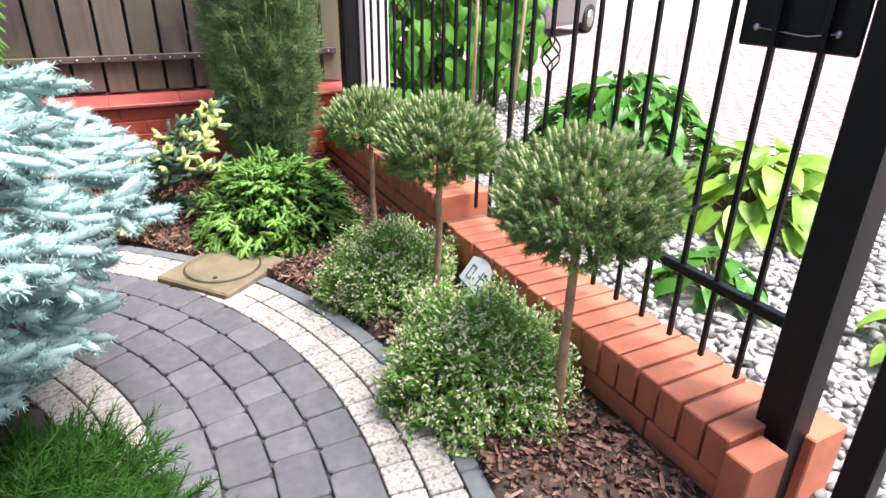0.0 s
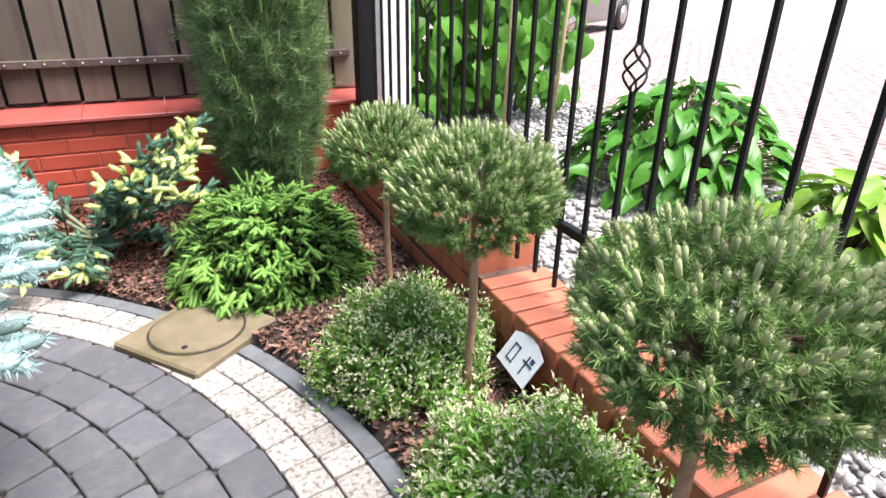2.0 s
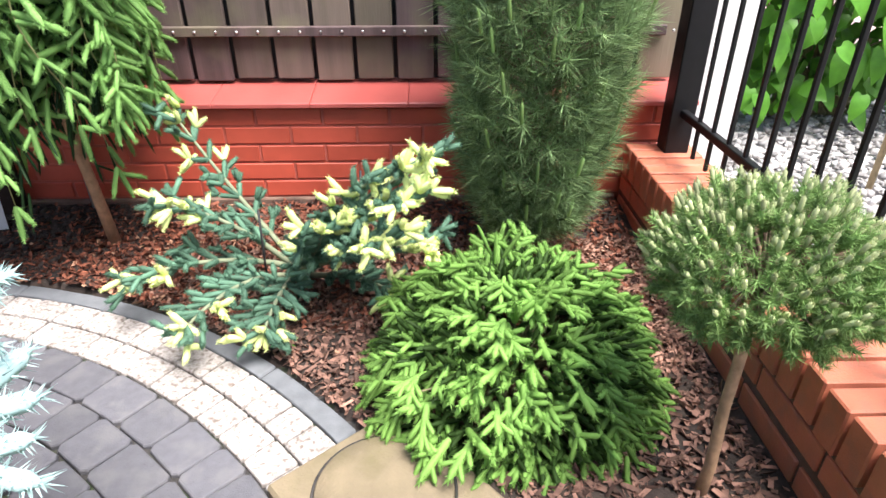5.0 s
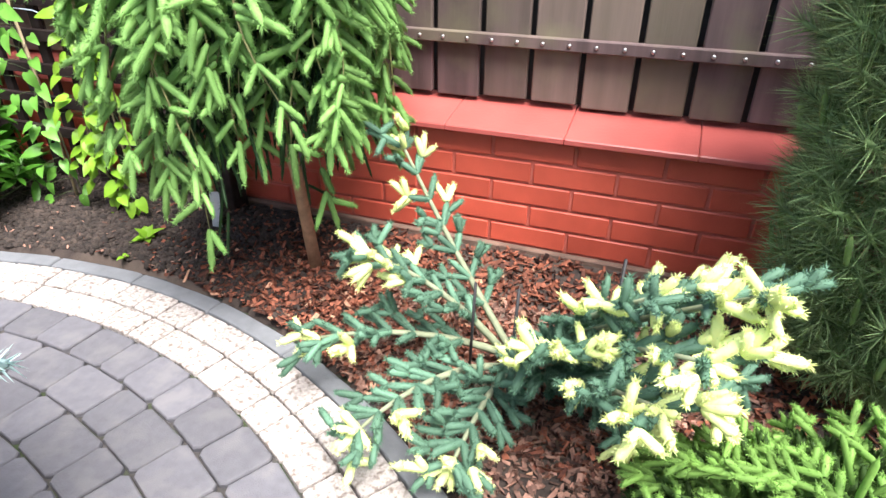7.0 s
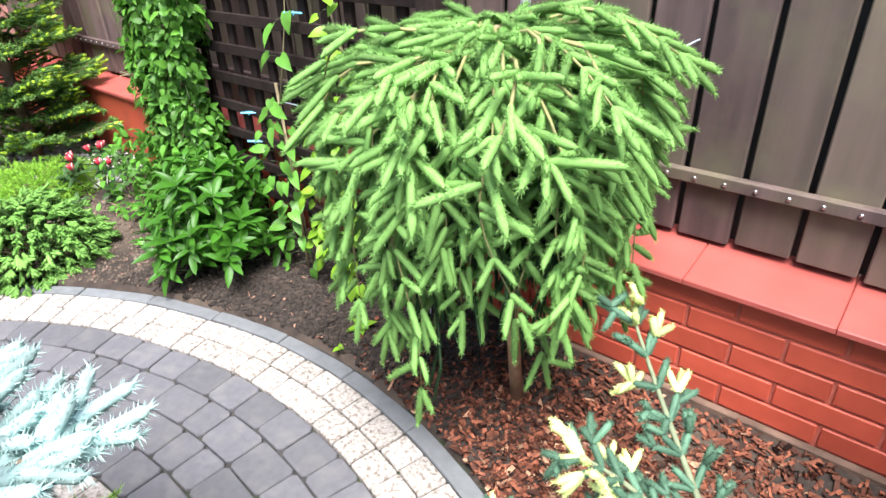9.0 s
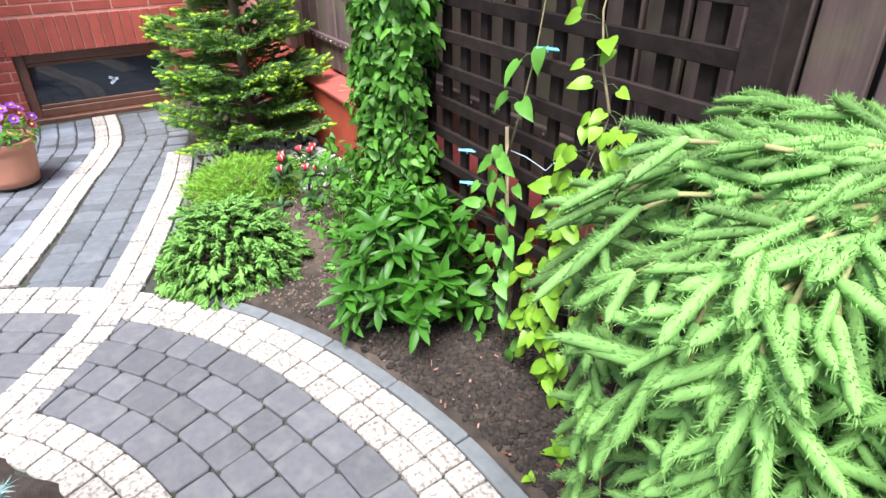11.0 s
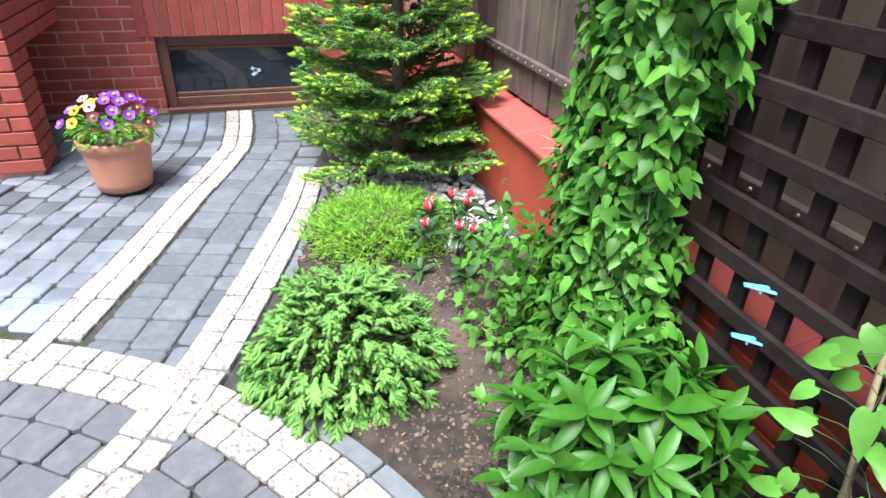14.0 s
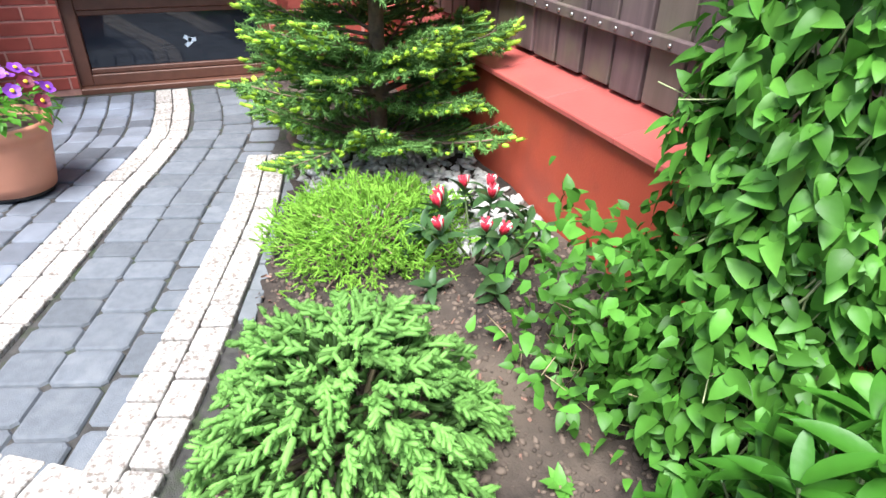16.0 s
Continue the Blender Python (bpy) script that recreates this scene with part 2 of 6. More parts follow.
gb.inputs["Roughness"].default_value, gb.inputs["Specular IOR Level"].default_value = 0.04, 0.5
M["glass"] = glass

# ---- building helpers ----
WORLD = {}


def thing(name, label, category, at=(0, 0, 0), group="", kind=""):
    e = new(name)
    e.empty_display_size = 0.05
    e.matrix_basis = Matrix.Translation(at)
    WORLD[e.name] = e.matrix_basis.copy()
    return tagged(e, label, category, group, kind)


def hang(o, parent, m=None):
    """Put o under parent, at the world pose m."""
    m = m or Matrix()
    o.matrix_basis = m
    if parent is not None:
        o.parent = parent
        o.matrix_parent_inverse = WORLD[parent.name].inverted()
    WORLD[o.name] = m.copy()
    return o


def part(name, data, material, parent=None, label="", m=None):
    """Link a bmesh or a mesh as one object under a thing or a part; data is in world metres unless m is given."""
    if isinstance(data, bmesh.types.BMesh):
        me = bpy.data.meshes.new(name)
        data.to_mesh(me)
        data.free()
    else:
        me = data
    if material is not None and not me.materials:
        me.materials.append(material)
    o = hang(new(name, me), parent, m)
    if label:
        tagged(o, label)
    return o


def raw(name, V, F, smooth=False):
    """A mesh from arrays of vertices and of triangles or quads."""
    me = bpy.data.meshes.new(name)
    V, F = np.asarray(V, np.float32), np.asarray(F, np.int32)
    k = F.shape[1]
    me.vertices.add(len(V))
    me.vertices.foreach_set("co", V.ravel())
    me.loops.add(F.size)
    me.loops.foreach_set("vertex_index", F.ravel())
    me.polygons.add(len(F))
    me.polygons.foreach_set("loop_start", np.arange(0, F.size, k, dtype=np.int32))
    me.polygons.foreach_set("loop_total", np.full(len(F), k, np.int32))
    if smooth:
        me.polygons.foreach_set("use_smooth", np.ones(len(F), bool))
    me.update()
    me.validate()
    return me


def box(x0, y0, z0, x1, y1, z1, bevel=0.0, bm=None):
    own_bm = bm is None
    b = bmesh.new()
    bmesh.ops.create_cube(b, size=1, matrix=Matrix.LocRotScale(((x0 + x1) / 2, (y0 + y1) / 2, (z0 + z1) / 2), None, (x1 - x0, y1 - y0, z1 - z0)))
    if bevel:
        bmesh.ops.bevel(b, geom=b.edges[:], offset=bevel, segments=1, affect="EDGES")
    if own_bm:
        return b
    me = bpy.data.meshes.new("tmp")
    b.to_mesh(me)
    b.free()
    bm.from_mesh(me)
    bpy.data.meshes.remove(me)
    return bm


def mesh_of(bm, name="piece"):
    me = bpy.data.meshes.new(name)
    bm.to_mesh(me)
    bm.free()
    return me


def tube(points, radii, sides=7, name="tube"):
    """A round tapered tube along a polyline, closed at both ends."""
    P = np.asarray(points, float)
    R = np.broadcast_to(np.asarray(radii, float), (len(P),))
    T = np.gradient(P, axis=0)
    T /= np.linalg.norm(T, axis=1)[:, None] + 1e-9
    ref = np.array([0.3, 0.2, 1.0]) if abs(T[0][2]) < 0.9 else np.array([1.0, 0.1, 0])
    U = np.cross(T, ref)
    U /= np.linalg.norm(U, axis=1)[:, None] + 1e-9
    W = np.cross(T, U)
    a = np.linspace(0, 2 * np.pi, sides, endpoint=False)
    V = (P[:, None] + R[:, None, None] * (U[:, None] * np.cos(a)[None, :, None] + W[:, None] * np.sin(a)[None, :, None])).reshape(-1, 3)
    F = []
    for i in range(len(P) - 1):
        for j in range(sides):
            k = (j + 1) % sides
            F.append((i * sides + j, i * sides + k, (i + 1) * sides + k, (i + 1) * sides + j))
    n = len(V)
    V = np.vstack([V, P[0], P[-1]])
    for j in range(sides):
        k = (j + 1) % sides
        F.append((n, k, j, j))
        F.append((n + 1, n - sides + j, n - sides + k, n - sides + k))
    return V, F


def tube_mesh(points, radii, sides=7, name="tube"):
    V, F = tube(points, radii, sides)
    me = bpy.data.meshes.new(name)
    me.from_pydata([tuple(v) for v in V], [], [tuple(dict.fromkeys(f)) for f in F])
    me.polygons.foreach_set("use_smooth", np.ones(len(me.polygons), bool))
    me.update()
    return me


def tubes_mesh(lines, sides=6, name="tubes"):
    """Several tubes in one mesh; lines: (points, radii)."""
    VV, FF, n = [], [], 0
    for p, r in lines:
        V, F = tube(p, r, sides)
        VV.append(V)
        FF += [tuple(dict.fromkeys(i + n for i in f)) for f in F]
        n += len(V)
    me = bpy.data.meshes.new(name)
    me.from_pydata([tuple(v) for v in np.vstack(VV)], [], FF)
    me.polygons.foreach_set("use_smooth", np.ones(len(me.polygons), bool))
    me.update()
    return me


def unit(v):
    v = np.asarray(v, float)
    return v / (np.linalg.norm(v, axis=-1, keepdims=True) + 1e-9)


def basis(D):
    ref = np.where(np.abs(D[:, 2:3]) < 0.9, np.array([[0, 0, 1.0]]), np.array([[1.0, 0, 0]]))
    U = unit(np.cross(D, ref))
    return U, np.cross(D, U)


def shoots(name, P, D, length, n, nl, nw, angle=55, core=0.004, droop=0.0, seed=0, flat=1.0, up=0.0):
    """Needle shoots: from the places P along D, each a thin stem with n needles of length nl and width nw, leaning forward by angle from the stem."""
    g = np.random.default_rng(seed)
    P, D = np.asarray(P, float), unit(D)
    S = len(P)
    length = np.broadcast_to(np.asarray(length, float), (S,))
    U, W = basis(D)
    s = np.linspace(0.04, 1.0, n)[None, :] + g.normal(0, 0.012, (S, n))
    phi = np.arange(n)[None, :] * 2.39996 + g.uniform(0, 6.28, (S, 1)) + g.normal(0, 0.25, (S, n))
    bend = np.array([0, 0, -1.0]) * droop + np.array([0, 0, 1.0]) * up
    base = P[:, None] + D[:, None] * (length[:, None] * s)[..., None] + bend * (length[:, None] * s ** 2)[..., None]
    R = U[:, None] * np.cos(phi)[..., None] + flat * W[:, None] * np.sin(phi)[..., None]
    a = np.radians(angle + g.normal(0, 9, (S, n))) * (1.0 - 0.45 * np.clip(s, 0, 1) ** 8)
    N = unit(R * np.sin(a)[..., None] + D[:, None] * np.cos(a)[..., None] + 0.4 * bend)
    L = nl * g.uniform(0.75, 1.1, (S, n)) * (1.0 - 0.15 * np.clip(s, 0, 1) ** 6)
    side = unit(np.cross(N, g.normal(0, 1, (S, n, 3))))
    h = nw * 0.62
    b0 = base + side * h
    b1 = base - side * h
    tip = base + N * L[..., None]
    V = np.stack([b0, b1, tip], 2).reshape(-1, 3)
    F = np.arange(S * n * 3).reshape(-1, 3)
    if core:
        m, q = 4, 6
        ss = np.array([0, 0.12, 0.86, 1.0])
        ang = np.arange(q) * 2 * np.pi / q
        C = P[:, None] + D[:, None] * (length[:, None] * ss)[..., None] + bend * (length[:, None] * ss ** 2)[..., None]
        rr = core * np.array([0.7, 1.0, 1.0, 0.3])
        ring = U[:, None] * np.cos(ang)[None, :, None] + W[:, None] * np.sin(ang)[None, :, None]
        CV = (C[:, :, None] + rr[None, :, None, None] * ring[:, None]).reshape(-1, 3)
        off = len(V)
        FF = []
        for i in range(m - 1):
            for j in range(q):
                kk = (j + 1) % q
                A, B, Cc, Dd = i * q + j, i * q + kk, (i + 1) * q + kk, (i + 1) * q + j
                FF += [(A, B, Cc), (A, Cc, Dd)]
        FF = np.array(FF)
        F2 = (np.arange(S)[:, None, None] * (m * q) + FF[None]).reshape(-1, 3) + off
        V, F = np.vstack([V, CV]), np.vstack([F, F2])
    return raw(name, V, F)


def shoot_parts(parent, name, P, D, L, n, nl, nw, angle, core, droop, seed, material, near, label="", limit=300, rest="foliage"):
    """Needle shoots: those nearest to a place are parts of their own on a few shared meshes, the others one joined part."""
    g = np.random.default_rng(seed)
    P, D = np.asarray(P, float), unit(D)
    L = np.broadcast_to(np.asarray(L, float), (len(P),))
    order = np.argsort(np.linalg.norm(P + D * L[:, None] - np.asarray(near), axis=1))
    one = order[:limit]
    kinds = []
    base = float(np.median(L))
    for k in range(6):
        me = shoots(name, [(0, 0, 0)], [(0, 1, 0)], base, n, nl, nw, angle + g.normal(0, 2), core, 0, seed + 10 + k)
        v = np.zeros(len(me.vertices) * 3, np.float32)
        me.vertices.foreach_get("co", v)
        v = v.reshape(-1, 3)
        v[:, 2] -= (droop + g.normal(0, 0.10)) * np.clip(v[:, 1], 0, 1) ** 2 / base
        v[:, 0] += g.normal(0, 0.12) * np.clip(v[:, 1], 0, 1) ** 2 / base
        me.vertices.foreach_set("co", v.ravel())
        me.update()
        me.materials.append(material)
        kinds.append(me)
    for i in one:
        d = Vector(D[i])
        x = d.cross(Vector((0, 0, 1)))
        x = x.normalized() if x.length > 0.05 else Vector((1, 0, 0))
        m = Matrix((x, d, x.cross(d))).transposed().to_4x4()
        m.translation = Vector(P[i])
        f = L[i] / base
        part(name, kinds[int(g.integers(6))], None, parent, m=m @ Matrix.Diagonal((0.5 + 0.5 * f, f, 0.5 + 0.5 * f, 1)))
    r = order[limit:]
    if len(r):
        o = part(rest, shoots(rest, P[r], D[r], L[r], n, nl, nw, angle, core, droop, seed + 1), material, parent, label)
        tagged(o, kind="stuff")


def leaves(name, P, D, N, length, width, rows=3, fold=0.25, curl=0.25, point=0.55, heart=0.0):
    """Leaves in one mesh: from the places P along D, facing N, folded along the midrib and curled down to the tip."""
    P, D, N = np.asarray(P, float), unit(D), np.asarray(N, float)
    S = len(P)
    length = np.broadcast_to(np.asarray(length, float), (S,))[:, None, None]
    width = np.broadcast_to(np.asarray(width, float), (S,))[:, None, None]
    X = unit(np.cross(D, N))
    N = unit(np.cross(X, D))
    if heart:
        rows = 6
        s = np.array([0, 0.03, 0.12, 0.30, 0.52, 0.74, 0.90, 1.0])
        sb = np.array([0, -0.10, 0.02, 0.28, 0.52, 0.74, 0.90, 1.0])
        w = np.array([0.02, 0.26, 0.44, 0.50, 0.43, 0.27, 0.11, 0.0])
    else:
        s = np.linspace(0, 1, rows + 2)
        w = np.sin(np.pi * s ** point) ** 0.7 * 0.5
        w[0], w[-1] = 0.03, 0.0
        sb = s
    mid = P[:, None] + D[:, None] * (length * s[None, :, None]) - N[:, None] * (length * curl * s[None, :, None] ** 2)
    edge = P[:, None] + D[:, None] * (length * sb[None, :, None]) - N[:, None] * (length * curl * s[None, :, None] ** 2)
    lift = N[:, None] * (width * fold * w[None, :, None])
    off = X[:, None] * (width * w[None, :, None])
    V = np.stack([edge - off + lift, mid, edge + off + lift], 2)
    r = rows + 2
    V = V.reshape(-1, 3)
    f = []
    for i in range(r - 1):
        f += [(3 * i, 3 * i + 1, 3 * i + 4, 3 * i + 3), (3 * i + 1, 3 * i + 2, 3 * i + 5, 3 * i + 4)]
    F = (np.arange(S)[:, None, None] * (3 * r) + np.array(f)[None]).reshape(-1, 4)
    return raw(name, V, F, True)


def leaf_shapes(name, count, material, seed, **kw):
    """A few single leaves one unit long, to be shared by many leaf parts."""
    g = np.random.default_rng(seed)
    out = []
    for i in range(count):
        k = dict(kw)
        k["curl"] = kw.get("curl", 0.25) + g.uniform(-0.1, 0.15)
        k["fold"] = kw.get("fold", 0.25) + g.uniform(-0.1, 0.15)
        wd = k.pop("wide", 0.5) * g.uniform(0.88, 1.12)
        me = leaves(name, [(0, 0, 0)], [(0, 1, 0)], [(0, 0, 1)], 1.0, wd, **k)
        me.materials.append(material)
        out.append(me)
    return out


def place_leaf(parent, shapes, p, d, up, size, g, name="leaf"):
    d = Vector(d).normalized()
    x = d.cross(Vector(up)).normalized()
    n = x.cross(d)
    m = Matrix((x, d, n)).transposed().to_4x4()
    m.translation = Vector(p)
    return part(name, shapes[int(g.integers(len(shapes)))], None, parent, m=m @ Matrix.Scale(size, 4))


def rocks(name, P, size, seed, squash=0.55):
    """Loose stones in one mesh: uneven eight-cornered lumps at the places P."""
    g = np.random.default_rng(seed)
    P = np.asarray(P, float)
    S = len(P)
    t = (1 + 5 ** 0.5) / 2
    I = np.array([(-1, t, 0), (1, t, 0), (-1, -t, 0), (1, -t, 0), (0, -1, t), (0, 1, t), (0, -1, -t), (0, 1, -t), (t, 0, -1), (t, 0, 1), (-t, 0, -1), (-t, 0, 1)]) / 1.9
    T = np.array([(0, 11, 5), (0, 5, 1), (0, 1, 7), (0, 7, 10), (0, 10, 11), (1, 5, 9), (5, 11, 4), (11, 10, 2), (10, 7, 6), (7, 1, 8), (3, 9, 4), (3, 4, 2), (3, 2, 6), (3, 6, 8), (3, 8, 9), (4, 9, 5), (2, 4, 11), (6, 2, 10), (8, 6, 7), (9, 8, 1)])
    V = I[None] * g.uniform(0.7, 1.2, (S, 12, 1))
    V = V * np.stack([g.uniform(0.8, 1.5, S), g.uniform(0.6, 1.0, S), g.uniform(squash * 0.7, squash * 1.2, S)], 1)[:, None]
    a, b = g.uniform(0, 6.28, S), g.normal(0, 0.35, S)
    ca, sa, cb, sb = np.cos(a), np.sin(a), np.cos(b), np.sin(b)
    x, y, z = V[..., 0], V[..., 1], V[..., 2]
    x, z = x * cb[:, None] - z * sb[:, None], x * sb[:, None] + z * cb[:, None]
    x, y = x * ca[:, None] - y * sa[:, None], x * sa[:, None] + y * ca[:, None]
    sz = np.broadcast_to(np.asarray(size, float), (S,)) * g.uniform(0.6, 1.3, S) / 2
    V = np.stack([x, y, z], 2) * sz[:, None, None] + P[:, None]
    return raw(name, V.reshape(-1, 3), (np.arange(S)[:, None, None] * 12 + T[None]).reshape(-1, 3))


def stone_mesh(corners, depth=0.06, edge=0.008, cut=0.012, name="paving_stone"):
    """A paving stone from its plan corners: rounded corners, worn edges, top at z = 0."""
    c = [Vector((x, y, 0)) for x, y in corners]
    mid = sum(c, Vector()) / len(c)
    ring = []
    for i in range(len(c)):
        a, b, d = c[i - 1], c[i], c[(i + 1) % len(c)]
        ring += [b + (a - b).normalized() * cut, b + (d - b).normalized() * cut]
    bm = bmesh.new()
    loops = []
    for z, inset in ((-depth, 0.0), (-edge, 0.0), (-edge * 0.25, edge * 0.5), (0.0, edge * 1.5)):
        loops.append([bm.verts.new(p + (mid - p).normalized() * inset + Vector((0, 0, z))) for p in ring])
    n = len(ring)
    for lo, hi in zip(loops, loops[1:]):
        for j in range(n):
            bm.faces.new((lo[j], lo[(j + 1) % n], hi[(j + 1) % n], hi[j]))
    bm.faces.new(loops[-1])
    bmesh.ops.recalc_face_normals(bm, faces=bm.faces[:])
    return mesh_of(bm, name)

# ---- ground, paving, walls ----
CX, CY = -1.45, 1.77
R_IN, R_LIGHT, R_KERB, R_OUT = 1.355, 1.86, 2.052, 2.112
EDGE = ((-6.2, 3.80), (-4.84, 3.68), (-4.31, 3.545), (-3.70, 3.36), (-3.11, 3.16))


def edge_y(x):
    return float(np.interp(x, [p[0] for p in EDGE], [p[1] for p in EDGE]))


def grow(a):
    """How much wider than a circle the paving ring runs at the angle a."""
    return float(np.interp(math.degrees(a) % 360, [0, 108, 130, 147, 165, 200, 260, 330, 360], [0, 0, 0.06, 0.11, 0.148, 0.19, 0.12, 0, 0]))


def in_bed(x, y):
    if x < -3.06:
        return y > edge_y(x)
    return math.hypot(x - CX, y - CY) > R_OUT + 0.004 + grow(math.atan2(y - CY, x - CX))


def bed_z(x, y):
    h = 0.012 + 0.022 * noise.noise((x * 2.3, y * 2.3, 1)) + 0.010 * noise.noise((x * 9, y * 9, 3))
    return h + 0.035 * min(1, max(0, (y - 3.9) / 0.45))


def sheet(name, x0, y0, x1, y1, step, height, material, label, category):
    nx, ny = int((x1 - x0) / step), int((y1 - y0) / step)
    xs, ys = np.linspace(x0, x1, nx + 1), np.linspace(y0, y1, ny + 1)
    V = [(x, y, height(x, y)) for y in ys for x in xs]
    F = [(j * (nx + 1) + i, j * (nx + 1) + i + 1, (j + 1) * (nx + 1) + i + 1, (j + 1) * (nx + 1) + i) for j in range(ny) for i in range(nx)]
    return tagged(part(name, raw(name, V, F, True), material), label, category, kind="structure")


tagged(part("ground", raw("ground", [(-3000, -3000, -0.09), (3000, -3000, -0.09), (3000, 3000, -0.09), (-3000, 3000, -0.09)], [(0, 1, 2, 3)]), M["street"]), "pale red block paving stretching beyond the fence", "ground", kind="structure")
sheet("paving_bed", -6.6, -3.0, 1.09, 4.39, 0.35, lambda x, y: -0.016, M["joint"], "dark sand between the paving stones", "ground")
sheet("planting_bed", -6.08, 1.0, 1.10, 4.39, 0.03, lambda x, y: bed_z(x, y) if in_bed(x, y) else -0.055, M["soil"], "bare brown soil of the planting bed", "ground")
sheet("island_bed", CX - 1.4, CY - 1.4, CX + 1.4, CY + 1.4, 0.06, lambda x, y: 0.02 + 0.02 * noise.noise((x * 4, y * 4, 2)) if math.hypot(x - CX, y - CY) < 1.17 + grow(math.atan2(y - CY, x - CX)) else -0.055, M["soil"], "brown soil of the round island bed", "ground")

PAVE = []


def ring_row(parent, r0, r1, arc, a0, a1, material, name, seed, gap=0.006, depth=0.06, edge=0.008, cut=0.012, wob=0.0, seg=1):
    """One ring of stones between two radii; stones of a few lengths share their meshes."""
    g = np.random.default_rng(seed)
    kinds = []
    rm = (r0 + r1) / 2
    for k in arc:
        h = k / rm / 2
        ga = gap / 2 / rm
        turn = np.linspace(-h + ga, h - ga, seg + 1)
        pts = [((r0 + gap / 2) * math.cos(a), (r0 + gap / 2) * math.sin(a)) for a in turn[::-1]] + [((r1 - gap / 2) * math.cos(a), (r1 - gap / 2) * math.sin(a)) for a in turn]
        me = stone_mesh(pts, depth, edge, cut, name)
        me.materials.append(material)
        kinds.append((2 * h, me))
    a = a0 + g.uniform(0, 0.03)
    while a < a1:
        w, me = kinds[int(g.integers(len(kinds)))]
        mid = a + w / 2
        skew = math.atan2(grow(mid + 0.05) - grow(mid - 0.05), 0.1 * rm)
        centre = Matrix.Translation((rm, 0, 0))
        m = Matrix.Translation((CX, CY, g.uniform(-0.003, 0.002))) @ Matrix.Rotation(mid, 4, "Z") @ Matrix.Translation((grow(mid), 0, 0)) @ centre @ Matrix.Rotation(g.normal(0, wob * 0.012) - skew, 4, "Z") @ Matrix.Rotation(g.normal(0, 0.004), 4, "X") @ centre.inverted()
        part(name, me, None, parent, m=m)
        a += w * rm / (rm + grow(mid))


def strip_row(parent, pts, off0, off1, lens, material, name, seed, gap=0.006, edge=0.008, cut=0.012, start=0.0, low=0.0):
    """Stones laid along a line, between two offsets to its left."""
    g = np.random.default_rng(seed)
    P = np.array(pts, float)
    d = np.linalg.norm(np.diff(P, axis=0), axis=1)
    cum = np.r_[0, np.cumsum(d)]
    kinds = []
    for k in lens:
        me = stone_mesh([(-k / 2 + gap / 2, off0 + gap / 2), (k / 2 - gap / 2, off0 + gap / 2), (k / 2 - gap / 2, off1 - gap / 2), (-k / 2 + gap / 2, off1 - gap / 2)], 0.06, edge, cut, name)
        me.materials.append(material)
        kinds.append((k, me))
    s = start + g.uniform(0, 0.02)
    while True:
        w, me = kinds[int(g.integers(len(kinds)))]
        if s + w > cum[-1] + 0.02:
            break
        q = min(s + w / 2, cum[-1] - 1e-4)
        i = int(np.searchsorted(cum, q) - 1)
        f = (q - cum[i]) / d[i]
        p = P[i] * (1 - f) + P[i + 1] * f
        t0 = P[i + 1] - P[i]
        if i + 2 < len(P) and f > 0.5:
            t0 = t0 / d[i] * (1.5 - f) + (P[i + 2] - P[i + 1]) / d[i + 1] * (f - 0.5)
        elif i > 0 and f <= 0.5:
            t0 = t0 / d[i] * (0.5 + f) + (P[i] - P[i - 1]) / d[i - 1] * (0.5 - f)
        m = Matrix.Translation((p[0], p[1], g.uniform(-0.003, 0.002) - low)) @ Matrix.Rotation(math.atan2(t0[1], t0[0]), 4, "Z") @ Matrix.Rotation(g.normal(0, 0.005), 4, "X")
        part(name, me, None, parent, m=m)
        s += w


def paving(name, label):
    return thing(name, label, "paving", kind="structure")


A0, A1 = radians(-45), radians(205)
ring = paving("paving_ring", "dark grey tumbled concrete paving laid in rings")
n_rows = 4
for i in range(n_rows):
    w = (R_LIGHT - R_IN) / n_rows
    ring_row(ring, R_IN + i * w, R_IN + (i + 1) * w, (0.105, 0.135, 0.165), A0, A1, M["paver_dark"], "paving_stone", 10 + i, gap=0.004, edge=0.0055, cut=0.012, wob=1)
rim = paving("paving_border", "pale split granite-look border of two rows of setts")
for i in range(2):
    w = (R_KERB - R_LIGHT) / 2
    ring_row(rim, R_LIGHT + i * w, R_LIGHT + (i + 1) * w, (0.09, 0.10, 0.115), A0, radians(215), M["paver_light"], "sett", 20 + i, gap=0.005, edge=0.005, cut=0.006)
inner = paving("island_border", "pale setts edging the round island bed")
for i in range(2):
    ring_row(inner, 1.165 + i * 0.095, 1.26 + i * 0.095, (0.085, 0.10), A0, radians(215), M["paver_light"], "sett", 24 + i, gap=0.005, edge=0.005, cut=0.006)
kerb = paving("kerb", "dark grey concrete edging along the planting bed")
for a0, a1 in ((A0, radians(30.0)), (radians(40.5), radians(140))):
    ring_row(kerb, R_KERB, R_OUT, (0.34,), a0, a1 - 0.1, M["kerb"], "kerbstone", 26, gap=0.003, depth=0.12, edge=0.006, cut=0.004, seg=6)

